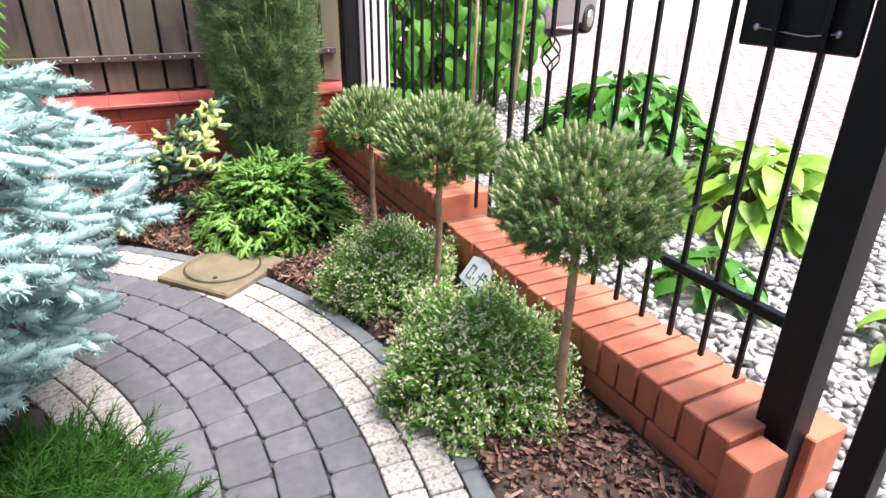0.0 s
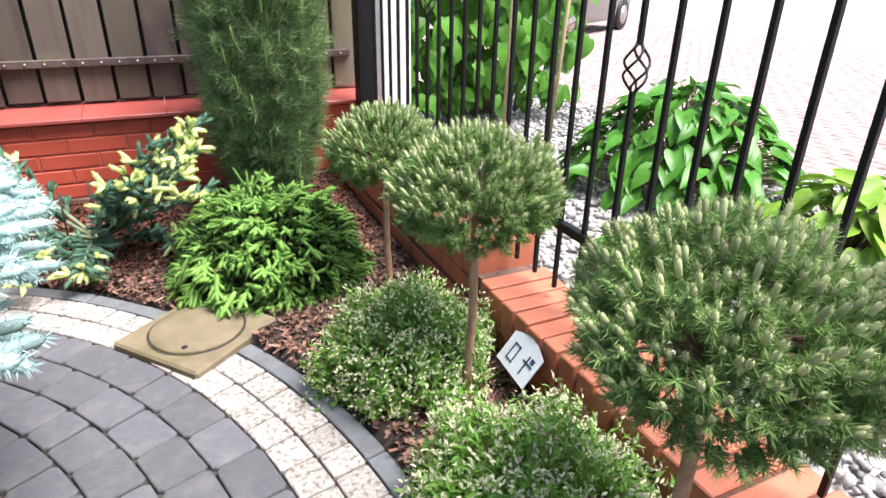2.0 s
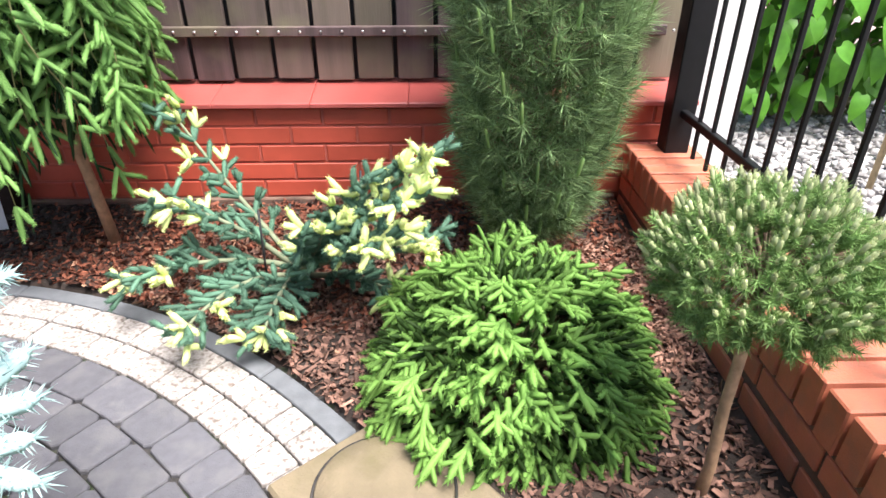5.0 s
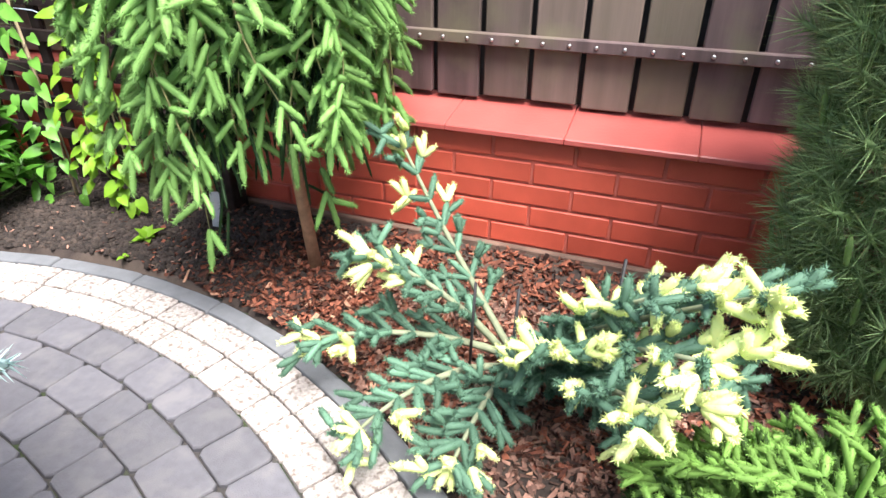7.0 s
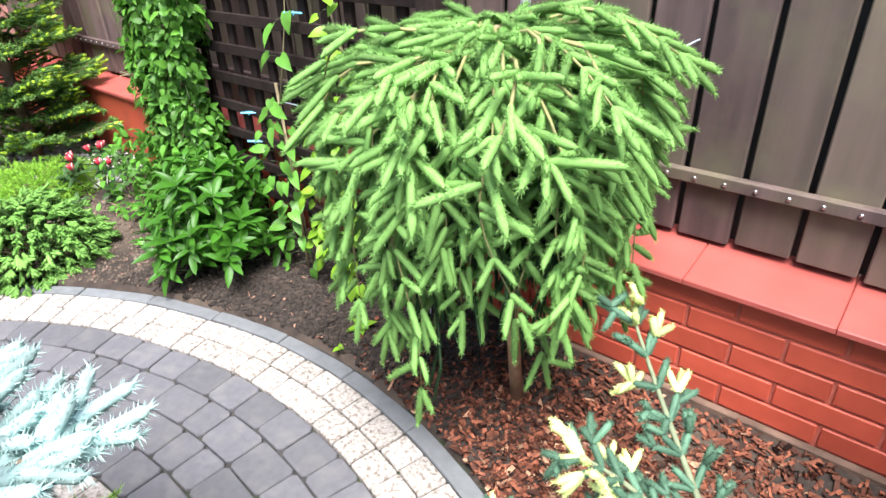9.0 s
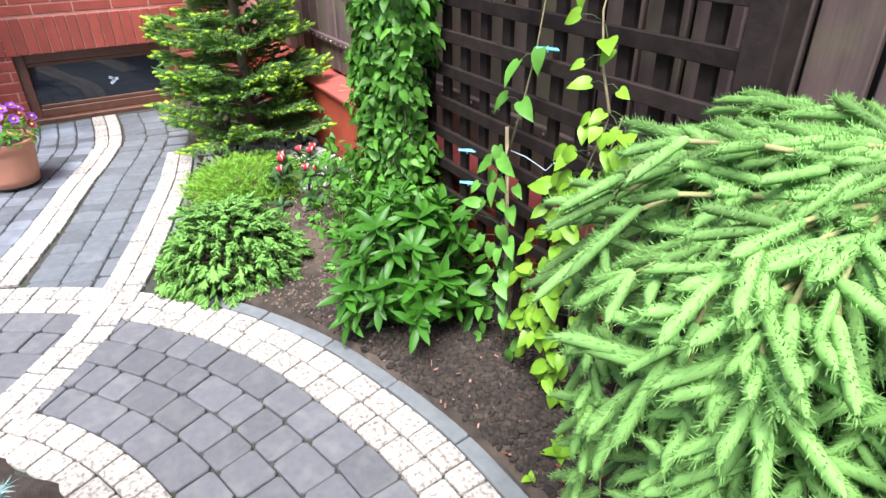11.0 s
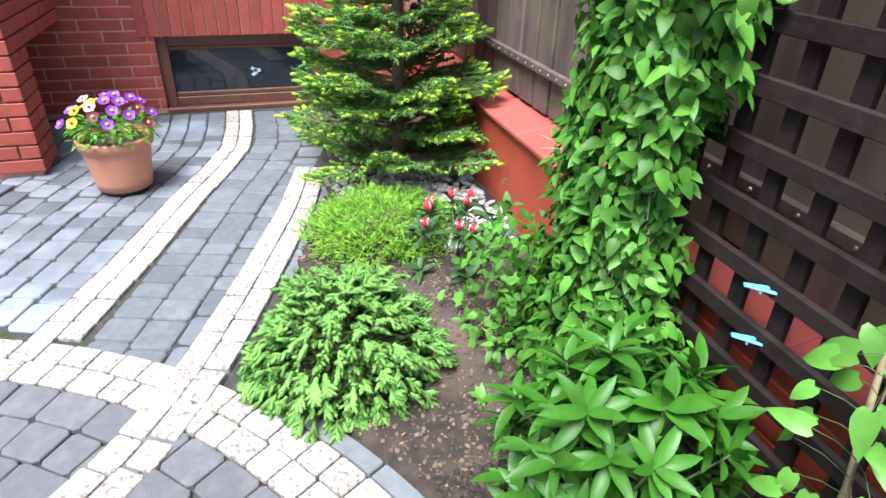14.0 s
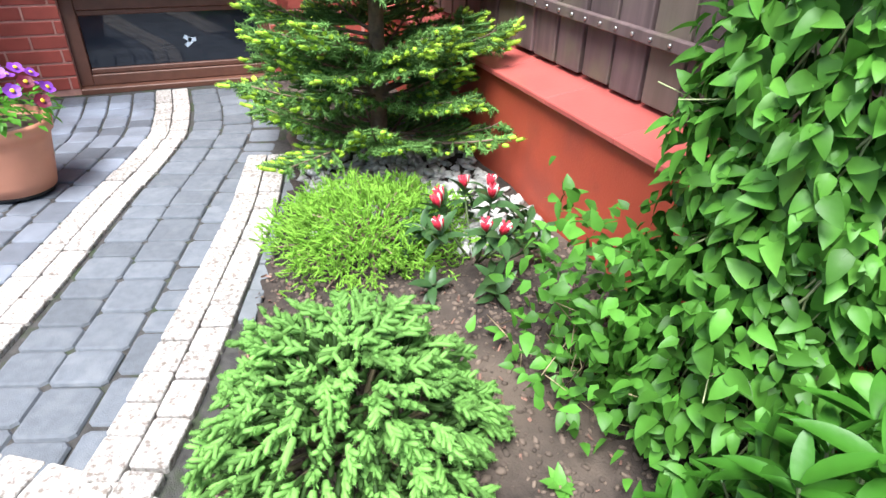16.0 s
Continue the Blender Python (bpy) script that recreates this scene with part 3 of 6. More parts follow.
S1 = ((-6.04, 3.10), (-5.66, 3.10), (-5.295, 3.075), (-4.95, 2.97), (-4.623, 2.846), (-4.034, 2.662), (-3.50, 2.465))
S2 = ((-4.86, 3.48), (-4.352, 3.354), (-3.712, 3.137), (-3.25, 2.965), (-2.95, 2.805), (-2.66, 2.578), (-2.575, 2.505))
st1 = paving("path_strip", "pale setts in a curved strip across the path")
st2 = paving("path_strip", "pale setts in a strip beside the planting bed")
for k in range(2):
    strip_row(st1, S1, k * 0.088, k * 0.088 + 0.088, (0.10, 0.12, 0.14), M["paver_light"], "sett", 30 + k, gap=0.005, edge=0.005, cut=0.006)
    strip_row(st2, S2, k * 0.088, k * 0.088 + 0.088, (0.10, 0.12, 0.14), M["paver_light"], "sett", 32 + k, gap=0.005, edge=0.005, cut=0.006, low=-0.006)
kerb2 = paving("path_kerb", "dark concrete edging between path strip and bed")
strip_row(kerb2, S2[:3], 0.18, 0.235, (0.15,), M["kerb"], "kerbstone", 34, edge=0.006, cut=0.004)
path = paving("path_paving", "dark grey tumbled paving between two pale strips")
MID = ((-6.0, 3.285), (-5.6, 3.285), (-5.30, 3.262), (-4.95, 3.155), (-4.6, 3.03), (-4.0, 2.845), (-3.40, 2.645), (-3.33, 2.617))
for k in range(3):
    strip_row(path, MID, 0.004 + k * 0.144, 0.148 + k * 0.144, (0.10, 0.13, 0.165), M["paver_path"], "paving_stone", 40 + k, gap=0.003, edge=0.009, cut=0.014, low=0.005 + 0.006 * (k == 2))
yard = paving("yard_paving", "dark grey tumbled paving of the yard, with painted sky sheen")
for k in range(11):
    strip_row(yard, S1, -0.115 - k * 0.118, 0.003 - k * 0.118 - 0.006, (0.11, 0.14, 0.165), M["paver_sheen"], "paving_stone", 50 + k, gap=0.003, edge=0.008, cut=0.014, low=0.006)


def brick_set(parent, axis, face, u0, u1, z0, rows, material, bl=0.25, bh=0.065, joint=0.010, depth=0.03, name="brick", skip=None, bevel=0.003, seed=0, out=1):
    """Courses of bricks in running bond on a wall face; axis 'x' runs along x at y = face, 'y' runs along y at x = face; out: which way the face looks."""
    def mk(l):
        me = mesh_of(box(-l / 2, 0, 0, l / 2, depth, bh, bevel), name) if axis == "x" else mesh_of(box(0, -l / 2, 0, depth, l / 2, bh, bevel), name)
        me.materials.append(material)
        return me
    cache = {}
    for r in range(rows):
        u = u0 - (bl + joint) / 2 * (r % 2)
        while u < u1:
            a, b = max(u, u0), min(u + bl, u1)
            if b - a > 0.03:
                z = z0 + r * (bh + joint)
                if not (skip and skip((a + b) / 2, z + bh / 2, a, b)):
                    l = round(b - a, 3)
                    if l not in cache:
                        cache[l] = mk(l)
                    c = (a + b) / 2
                    loc = (c, face - (depth if out < 0 else 0), z) if axis == "x" else (face - (depth if out < 0 else 0), c, z)
                    part(name, cache[l], None, parent, m=Matrix.Translation(loc))
            u += bl + joint


# back wall: brick base, tile cap, board fence
WALL_Y = 4.394
wall = tagged(part("wall_back", box(-6.1, WALL_Y + 0.006, -0.3, 1.30, WALL_Y + 0.24, 0.445), M["mortar_red"]), "low red painted brick wall under the board fence", "wall", kind="structure")
brick_set(wall, "x", WALL_Y, -2.95, 1.30, 0.072, 5, M["brick"], depth=0.02)
tagged(part("wall_back_render", box(-6.1, WALL_Y - 0.012, -0.05, -2.96, WALL_Y + 0.004, 0.444), M["render_red"]), "smooth red painted render on the low wall", "wall", kind="structure")
tagged(part("wall_footing", box(-2.95, WALL_Y - 0.02, -0.2, 1.09, WALL_Y + 0.005, 0.066, 0.004), M["footing"]), "rough concrete footing under the brick wall", "wall", kind="structure")
capstone = thing("wall_cap", "glossy red sloping tiles capping the low wall", "wall cap", kind="structure")
bm = bmesh.new()
prof = [(WALL_Y - 0.035, 0.447), (WALL_Y - 0.035, 0.466), (WALL_Y + 0.17, 0.500), (WALL_Y + 0.25, 0.500), (WALL_Y + 0.25, 0.447)]
l0 = [bm.verts.new((0.0006, y, z)) for y, z in prof]
l1 = [bm.verts.new((0.3724, y, z)) for y, z in prof]
for i in range(5):
    bm.faces.new((l0[i], l0[(i + 1) % 5], l1[(i + 1) % 5], l1[i]))
bm.faces.new(l0)
bm.faces.new(l1)
bmesh.ops.recalc_face_normals(bm, faces=bm.faces[:])
bmesh.ops.bevel(bm, geom=bm.edges[:], offset=0.003, segments=1, affect="EDGES")
cap_me = mesh_of(bm, "cap_tile")
cap_me.materials.append(M["cap"])
x = -6.1
while x < 1.1:
    part("cap_tile", cap_me, None, capstone, m=Matrix.Translation((x, 0, 0)))
    x += 0.373

fence = thing("board_fence", "weathered dark brown vertical board fence with bolted rails", "fence", (-2.4, 4.55, 0.55), kind="structure")
g = np.random.default_rng(3)
board_kinds = []
for i in range(4):
    me = mesh_of(box(-0.071, 0, 0, 0.071, 0.022, 1.50, 0.004), "board")
    me.materials.append(M["board"])
    board_kinds.append(me)
x = -5.931
while x < 1.28:
    part("board", board_kinds[int(g.integers(4))], None, fence, m=Matrix.Translation((x + 0.0, 4.535 + g.normal(0, 0.002), 0.512 + g.normal(0, 0.003))) @ Matrix.Rotation(g.normal(0, 0.003), 4, "Y"))
    x += 0.159
for z in (0.682, 1.72):
    rail = part("rail", box(-6.08, 4.505, z, 1.24, 4.534, z + 0.036, 0.003), M["board"], fence, "flat dark rail with bolt heads")
    if z < 1:
        b_me = tube_mesh([(0, 0, 0), (0, -0.004, 0), (0, -0.006, 0)], [0.006, 0.006, 0.002], 8, "bolt")
        b_me.materials.append(M["bolt"])
        x = -5.931
        while x < 1.24:
            for dx in (-0.04, 0.04):
                part("bolt", b_me, None, rail, m=Matrix.Translation((x + dx, 4.504, z + 0.018)))
            x += 0.159
# Black sheet added behind the boards to stand for shade in the gaps.
part("backing", box(-6.1, 4.60, 0.502, 1.3, 4.63, 2.0), M["black"], fence, "added black sheet that keeps the board gaps dark")

# house wall with cellar window
HX = -6.10
house = tagged(part("wall_house", box(HX - 0.35, -3.0, -0.2, HX - 0.12, 4.64, 3.2), M["mortar_pink"]), "red brick house wall with pale mortar joints", "wall", kind="structure")
WY0, WY1, WZ0, WZ1 = 2.715, 3.80, 0.018, 0.495
for nm, b in (("pier_face", (HX - 0.12, 0.6, -0.1, HX - 0.004, WY0, 3.2)), ("pier_face", (HX - 0.12, WY1, -0.1, HX - 0.004, 4.39, 3.2)), ("pier_face", (HX - 0.12, WY0, WZ1, HX - 0.004, WY1, 3.2))):
    part(nm, box(*b), M["mortar_pink"], house)
brick_set(house, "y", HX, 1.9, 4.39, 0.02, 14, M["house_brick"], out=-1, depth=0.02, skip=lambda u, z, a, b: (b > WY0 - 0.02 and a < WY1 + 0.02) and z < 0.765)
brick_set(house, "y", HX, 1.9, WY0 - 0.0, 0.02, 10, M["house_brick"], out=-1, depth=0.02, skip=lambda u, z, a, b: b <= WY0 - 0.021)
brick_set(house, "y", HX, WY1, 4.39, 0.02, 10, M["house_brick"], out=-1, depth=0.02, skip=lambda u, z, a, b: a >= WY1 + 0.021)
sol = mesh_of(box(0, -0.0325, 0, 0.03, 0.0325, 0.25, 0.003), "lintel_brick")
sol.materials.append(M["house_brick"])
y = WY0 - 0.06
while y < WY1 + 0.1:
    part("lintel_brick", sol, None, house, m=Matrix.Translation((HX - 0.022, y, WZ1 + 0.004)))
    y += 0.073
win = thing("window_1", "brown framed cellar window with dark reflecting glass", "window", (HX - 0.1, 3.25, WZ0), kind="structure")
for nm, b in (("window_frame", (HX - 0.11, WY0, WZ0, HX - 0.05, WY0 + 0.07, WZ1)), ("window_frame", (HX - 0.11, WY1 - 0.07, WZ0, HX - 0.05, WY1, WZ1)), ("window_frame", (HX - 0.11, WY0 + 0.071, WZ1 - 0.07, HX - 0.05, WY1 - 0.071, WZ1)), ("window_frame", (HX - 0.11, WY0 + 0.071, WZ0, HX - 0.05, WY1 - 0.071, WZ0 + 0.06)), ("window_sill", (HX - 0.12, WY0 + 0.003, WZ0 - 0.035, HX + 0.012, WY1 - 0.003, WZ0 - 0.002)), ("casement", (HX - 0.105, WY0 + 0.072, WZ1 - 0.10, HX - 0.065, WY1 - 0.072, WZ1 - 0.072)), ("casement", (HX - 0.105, WY0 + 0.072, WZ0 + 0.062, HX - 0.065, WY1 - 0.072, WZ0 + 0.09))):
    part(nm, box(*b, 0.004), M["frame"], win)
part("pane", box(HX - 0.095, WY0 + 0.072, WZ0 + 0.09, HX - 0.088, WY1 - 0.072, WZ1 - 0.10), M["glass"], win, "dark window glass")
for i, (yy, zz) in enumerate(((3.32, 0.235), (3.35, 0.225), (3.335, 0.205))):
    part("sticker", box(HX - 0.087, yy - 0.022, zz, HX - 0.085, yy + 0.022, zz + 0.022), M["tie"], win, "pale butterfly sticker on the glass", m=Matrix.Translation((0, yy, zz)) @ Matrix.Rotation(0.6 * (i - 1), 4, "X") @ Matrix.Translation((0, -yy, -zz)))
# brick stair block of the house
block = tagged(part("wall_porch", box(-6.1, 0.9, 0.61, -5.07, 2.18, 3.0), M["mortar_pink"]), "red brick porch block resting on a brick pier", "wall", kind="structure")
pier = tagged(part("porch_pier", box(-5.31, 0.9, -0.1, -5.07, 2.18, 0.605), M["mortar_pink"]), "red brick pier standing on the paving", "pier", kind="structure")
brick_set(pier, "x", 2.20, -5.32, -5.05, 0.02, 8, M["house_brick"], out=-1, depth=0.02)
brick_set(pier, "y", -5.05, 1.2, 2.20, 0.02, 8, M["house_brick"], out=-1, depth=0.02)
brick_set(block, "x", 2.20, -6.1, -5.05, 0.62, 8, M["house_brick"], out=-1, depth=0.02)
brick_set(block, "y", -5.05, 1.2, 2.20, 0.62, 8, M["house_brick"], out=-1, depth=0.02)
tagged(part("wall_yard", box(-6.4, -3.3, -0.1, 6.0, -3.0, 2.4), M["plaster"]), "plain pale wall closing the yard", "wall", kind="structure")

# iron fence on clinker plinth
FX = 1.25
plinth = tagged(part("fence_plinth", box(1.105, 1.155, -0.2, 1.325, 2.66, 0.10), M["mortar"]), "orange clinker brick plinth under the iron fence", "plinth", kind="structure")
part("mortar_core", box(1.105, 2.66, -0.2, 1.325, 4.38, 0.19), M["mortar"], plinth)
part("mortar_bed", box(1.112, 1.16, 0.1, 1.318, 2.655, 0.196), M["mortar"], plinth)
part("mortar_bed", box(1.112, 2.675, 0.19, 1.318, 4.38, 0.287), M["mortar"], plinth)
roll = mesh_of(box(-0.125, -0.0325, 0, 0.125, 0.0325, 0.12, 0.004), "coping_brick")
roll.materials.append(M["clinker"])
g = np.random.default_rng(8)
y = 1.19
while y < 2.64:
    part("coping_brick", roll, None, plinth, m=Matrix.Translation((1.215 + g.normal(0, 0.002), y, 0.09 + g.normal(0, 0.0012))) @ Matrix.Rotation(g.normal(0, 0.006), 4, "Z"))
    y += 0.0765
y = 2.70
while y < 4.36:
    part("coping_brick", roll, None, plinth, m=Matrix.Translation((1.215 + g.normal(0, 0.002), y, 0.182 + g.normal(0, 0.0012))) @ Matrix.Rotation(g.normal(0, 0.006), 4, "Z"))
    y += 0.0765
brick_set(plinth, "y", 1.098, 1.155, 4.36, 0.012, 1, M["clinker"], depth=0.02)
brick_set(plinth, "y", 1.098, 2.665, 4.36, 0.104, 1, M["clinker"], depth=0.02)
for bx in (1.06, 1.275):
    part("end_brick", box(bx, 1.075, -0.05, bx + 0.125, 1.148, 0.20, 0.004), M["clinker"], plinth)

iron = thing("iron_fence", "black painted iron bar fence with twisted basket knots", "fence", (FX, 2.7, 0.2), kind="structure")
part("post", box(1.21, 1.10, 0.0, 1.29, 1.19, 2.0, 0.004), M["iron"], iron, "square black iron post")
part("post", box(1.205, 4.23, 0.30, 1.295, 4.32, 2.0, 0.004), M["iron"], iron, "square black iron corner post")
for z, h in ((0.443, 0.028), (1.55, 0.028)):
    part("rail", box(1.237, 1.19, z, 1.263, 4.23, z + h, 0.003), M["iron"], iron)
bar_me = mesh_of(box(-0.0065, -0.0065, 0, 0.0065, 0.0065, 1.5, 0.0015), "bar")
bar_me.materials.append(M["iron"])
helix = []
for k in range(4):
    pts = []
    for s in np.linspace(0, 1, 13):
        a = k * math.pi / 2 + s * math.pi * 1.1
        r = 0.006 + 0.026 * math.sin(math.pi * s)
        pts.append((r * math.cos(a), r * math.sin(a), -0.055 + 0.11 * s))
    helix.append((pts, 0.0035))
knot_me = tubes_mesh(helix, 5, "basket_knot")
knot_me.materials.append(M["iron"])
lo_me = mesh_of(box(-0.0065, -0.0065, 0.0, 0.0065, 0.0065, 0.64, 0.0015), "bar")
lo_me.materials.append(M["iron"])
n = 0
y = 1.288
while y < 4.2:
    z0 = 0.245 if y < 2.66 else 0.335
    if abs(y - 2.19) < 0.05 or abs(y - 3.42) < 0.05:
        part("bar", lo_me, None, iron, m=Matrix.Translation((FX, y, z0)))
        part("basket_knot", knot_me, None, iron, m=Matrix.Translation((FX, y, z0 + 0.693)))
        part("bar", bar_me, None, iron, m=Matrix.Translation((FX, y, z0 + 0.745)) @ Matrix.Diagonal((1, 1, 0.5, 1)))
    else:
        part("bar", bar_me, None, iron, m=Matrix.Translation((FX, y, z0)))
    y += 0.112
gate = thing("iron_gate", "black painted iron gate leaf beside the fence post", "gate", (FX, 0.6, 0.05))
for b in ((1.225, 0.93, -0.01, 1.275, 0.99, 1.9), (1.225, -0.1, -0.016, 1.275, -0.04, 1.9), (1.235, -0.04, 0.40, 1.265, 0.93, 0.45), (1.235, -0.04, 1.5, 1.265, 0.93, 1.55), (1.235, -0.04, 0.06, 1.265, 0.93, 0.10)):
    part("gate_frame", box(*b, 0.003), M["iron"], gate)
for k in range(8):
    part("bar", bar_me, None, gate, m=Matrix.Translation((FX, 0.05 + k * 0.112, 0.06)))
board = thing("letter_plate", "black metal plate wired to the fence bars", "plate", (1.29, 1.41, 1.03))
part("sheet", box(1.265, 1.225, 1.035, 1.275, 1.50, 1.35, 0.004), M["iron"], board)
for yy in (1.27, 1.455):
    part("screw", tube_mesh([(1.265, yy, 1.075), (1.259, yy, 1.075), (1.256, yy, 1.075)], [0.008, 0.008, 0.003], 8, "screw"), M["bolt"], board)
part("wire", tube_mesh([(1.258, 1.27, 1.075), (1.255, 1.33, 1.066), (1.255, 1.39, 1.07), (1.258, 1.455, 1.075)], 0.0015, 5, "wire"), M["bolt"], board)
tagged(part("wall_neighbour", box(1.50, 4.72, -0.1, 1.70, 5.0, 2.2, 0.01), M["plaster"]), "pale plastered neighbour wall end", "wall", kind="structure")
tagged(part("wall_far", box(-8, 24.0, -0.1, 40, 24.4, 3.0), M["plaster"]), "pale wall across the street", "wall", kind="structure")

# gravel strip outside the fence
g = np.random.default_rng(5)
sheet("gravel_bed", 1.33, -1.0, 3.9, 7.2, 0.15, lambda x, y: -0.03 + 0.02 * noise.noise((x, y, 5)), M["gravel"], "bed of pale gravel outside the fence", "ground")
pts = np.column_stack([1.34 + 2.5 * g.random(10500) ** 1.1, g.uniform(0.0, 7.0, 10500), np.zeros(10500)])
pts[:, 2] = -0.018 + g.uniform(0, 0.02, 10500)
tagged(part("gravel", rocks("gravel", pts, 0.046, 6), M["gravel"]), "loose pale crushed gravel", "gravel", kind="stuff")
street_s = thing("street_paving", "pale red block paving of the street", "paving", kind="structure")
V, F = [], []
for i in range(70):
    for j in range(90):
        x0, y0 = 3.92 + i * 0.108 , -0.5 + j * 0.208 + (i % 2) * 0.104
        k = len(V)
        z = -0.012 + g.uniform(-0.003, 0.002)
        V += [(x0, y0, z), (x0 + 0.1, y0, z), (x0 + 0.1, y0 + 0.2, z), (x0, y0 + 0.2, z), (x0 - 0.003, y0 - 0.003, -0.07), (x0 + 0.103, y0 - 0.003, -0.07), (x0 + 0.103, y0 + 0.203, -0.07), (x0 - 0.003, y0 + 0.203, -0.07)]
        F += [(k, k + 1, k + 2, k + 3), (k, k + 4, k + 5, k + 1), (k + 1, k + 5, k + 6, k + 2), (k + 2, k + 6, k + 7, k + 3), (k + 3, k + 7, k + 4, k)]
M["street_block"] = mat("street_block", (0.46, 0.33, 0.30), 0.8, var=0.1, scale=6, bump=0.3, rnd="island", rvar=0.12)
part("paving_blocks", raw("paving_blocks", V, F), M["street_block"], street_s, "small red paving blocks")
tagged(street_s.children[0], kind="stuff")

# ---- plants ----
def dome(n, seed, zmin=0.0, jitter=0.12):
    """Even directions over a dome, z from zmin to 1."""
    g = np.random.default_rng(seed)
    k = np.arange(n) + 0.5
    z = 1 - (1 - zmin) * k / n
    a = k * 2.39996 + g.normal(0, 0.15, n)
    r = np.sqrt(np.clip(1 - z * z, 0, 1))
    return unit(np.column_stack([r * np.cos(a), r * np.sin(a), z]) + g.normal(0, jitter, (n, 3)))


def standard_pine(x, y, crown_z, r, h):
    """A round-headed mountain pine grafted on a stem."""
    t = thing("pine_standard", "round-headed dwarf pine on a bare stem in the bed", "pine", (x, y, 0.02), group="dwarf pines along the iron fence")
    part("stem", tube_mesh([(x, y, -0.03), (x + 0.004, y + 0.006, 0.15), (x - 0.004, y, 0.32), (x, y, crown_z - 0.02)], [0.017, 0.014, 0.013, 0.012], 9, "stem"), M["pale_bark"], t, "slender brown stem")
    g = np.random.default_rng(41)
    D = dome(880, 42, -0.72, 0.14)
    c = np.array([x, y, crown_z])
    sc = np.array([r, r, h])
    rad = g.uniform(0.62, 0.9, (len(D), 1)) * (1 + 0.10 * np.sin(D[:, :1] * 5 + 1) * np.cos(D[:, 1:2] * 6))
    P = c + D * sc * rad
    dirs = unit(D * np.array([1, 1, 0.8]) + np.array([0, 0, 0.45]))
    part("foliage", shoots("foliage", P, dirs, g.uniform(0.025, 0.050, len(P)), 60, 0.0255, 0.0020, 60, 0.0045, 0, 43), M["pine"], t)
    up = D[:, 2] > -0.25
    k = up & (g.random(len(D)) < 0.8)
    d2 = unit(dirs[k] + np.array([0, 0, 0.6]))
    P2 = P[k] + dirs[k] * 0.03
    part("new_growth", shoots("new_growth", P2, d2, g.uniform(0.016, 0.032, k.sum()), 34, 0.0105, 0.0022, 30, 0.0046, 0, 44), M["candle"], t, "pale upright new candles")
    br = [([tuple(c - [0, 0, h * 0.5]), tuple(c + D[i] * sc * 0.35 - [0, 0, 0.01]), tuple(P[i])], [0.006, 0.004, 0.002]) for i in range(0, len(D), 9)]
    part("twigwork", tubes_mesh(br, 4, "twigwork"), M["bark"], t)
    return t


p1 = standard_pine(0.905, 1.545, 0.685, 0.208, 0.150)
for (x, y, z, s, a) in ((0.888, 2.270, 0.655, 0.95, 130), (0.897, 2.962, 0.58, 0.90, 250)):
    m = Matrix.Translation((x, y, 0.02 - (0.69 - 0.02) * s + (z - 0.02))) @ Matrix.Rotation(radians(a), 4, "Z") @ Matrix.Scale(s, 4)
    copy_thing(p1, m)


def small_shrub(x, y, r, h, seed, n=3600):
    t = thing("variegated_shrub", "low dome of small green leaves edged with cream", "shrub", (x, y, 0.0), group="variegated shrubs in the bed")
    g = np.random.default_rng(seed)
    D = dome(n // 9, seed, -0.15, 0.2)
    lump = 1 + 0.13 * np.sin(D[:, :1] * 7 + seed) * np.cos(D[:, 1:2] * 6) + 0.06 * g.normal(0, 1, (len(D), 1))
    T = np.array([x, y, 0.03]) + D * np.array([r, r, h]) * lump
    dr = unit(D + np.array([0, 0, 0.8]))
    br = [([(x, y, 0.0), tuple(np.array([x, y, 0.0]) * 0.45 + T[i] * 0.55), tuple(T[i])], [0.004, 0.003, 0.0015]) for i in range(0, len(T), 12)]
    part("twigwork", tubes_mesh(br, 4, "twigwork"), M["twig"], t)
    k = 9
    off = (g.random((len(T), k)) ** 0.8)[..., None]
    P = (T[:, None] - dr[:, None] * 0.075 * off).reshape(-1, 3) + g.normal(0, 0.004, (len(T) * k, 3))
    Dd = unit(np.repeat(dr, k, 0) * 0.6 + g.normal(0, 0.65, (len(T) * k, 3)))
    N = unit(np.repeat(D, k, 0) + np.array([0, 0, 0.6]) + g.normal(0, 0.3, Dd.shape))
    part("leafage", leaves("leafage", P, Dd, N, g.uniform(0.020, 0.034, len(P)), g.uniform(0.007, 0.010, len(P)), 1), M["box"], t)
    sel = g.random(len(T)) < 0.85
    P2 = np.repeat(T[sel], 4, 0) + g.normal(0, 0.006, (sel.sum() * 4, 3))
    D2 = unit(np.repeat(dr[sel], 4, 0) * 0.9 + g.normal(0, 0.6, P2.shape))
    part("pale_leafage", leaves("pale_leafage", P2, D2, unit(np.repeat(D[sel], 4, 0) + [0, 0, 0.6]), g.uniform(0.011, 0.018, len(P2)), g.uniform(0.006, 0.009, len(P2)), 1), M["cream"], t, "cream-edged young leaf tips")
    return t


small_shrub(0.79, 1.80, 0.28, 0.29, 51, 12500)
small_shrub(0.79, 2.49, 0.265, 0.25, 52, 11000)


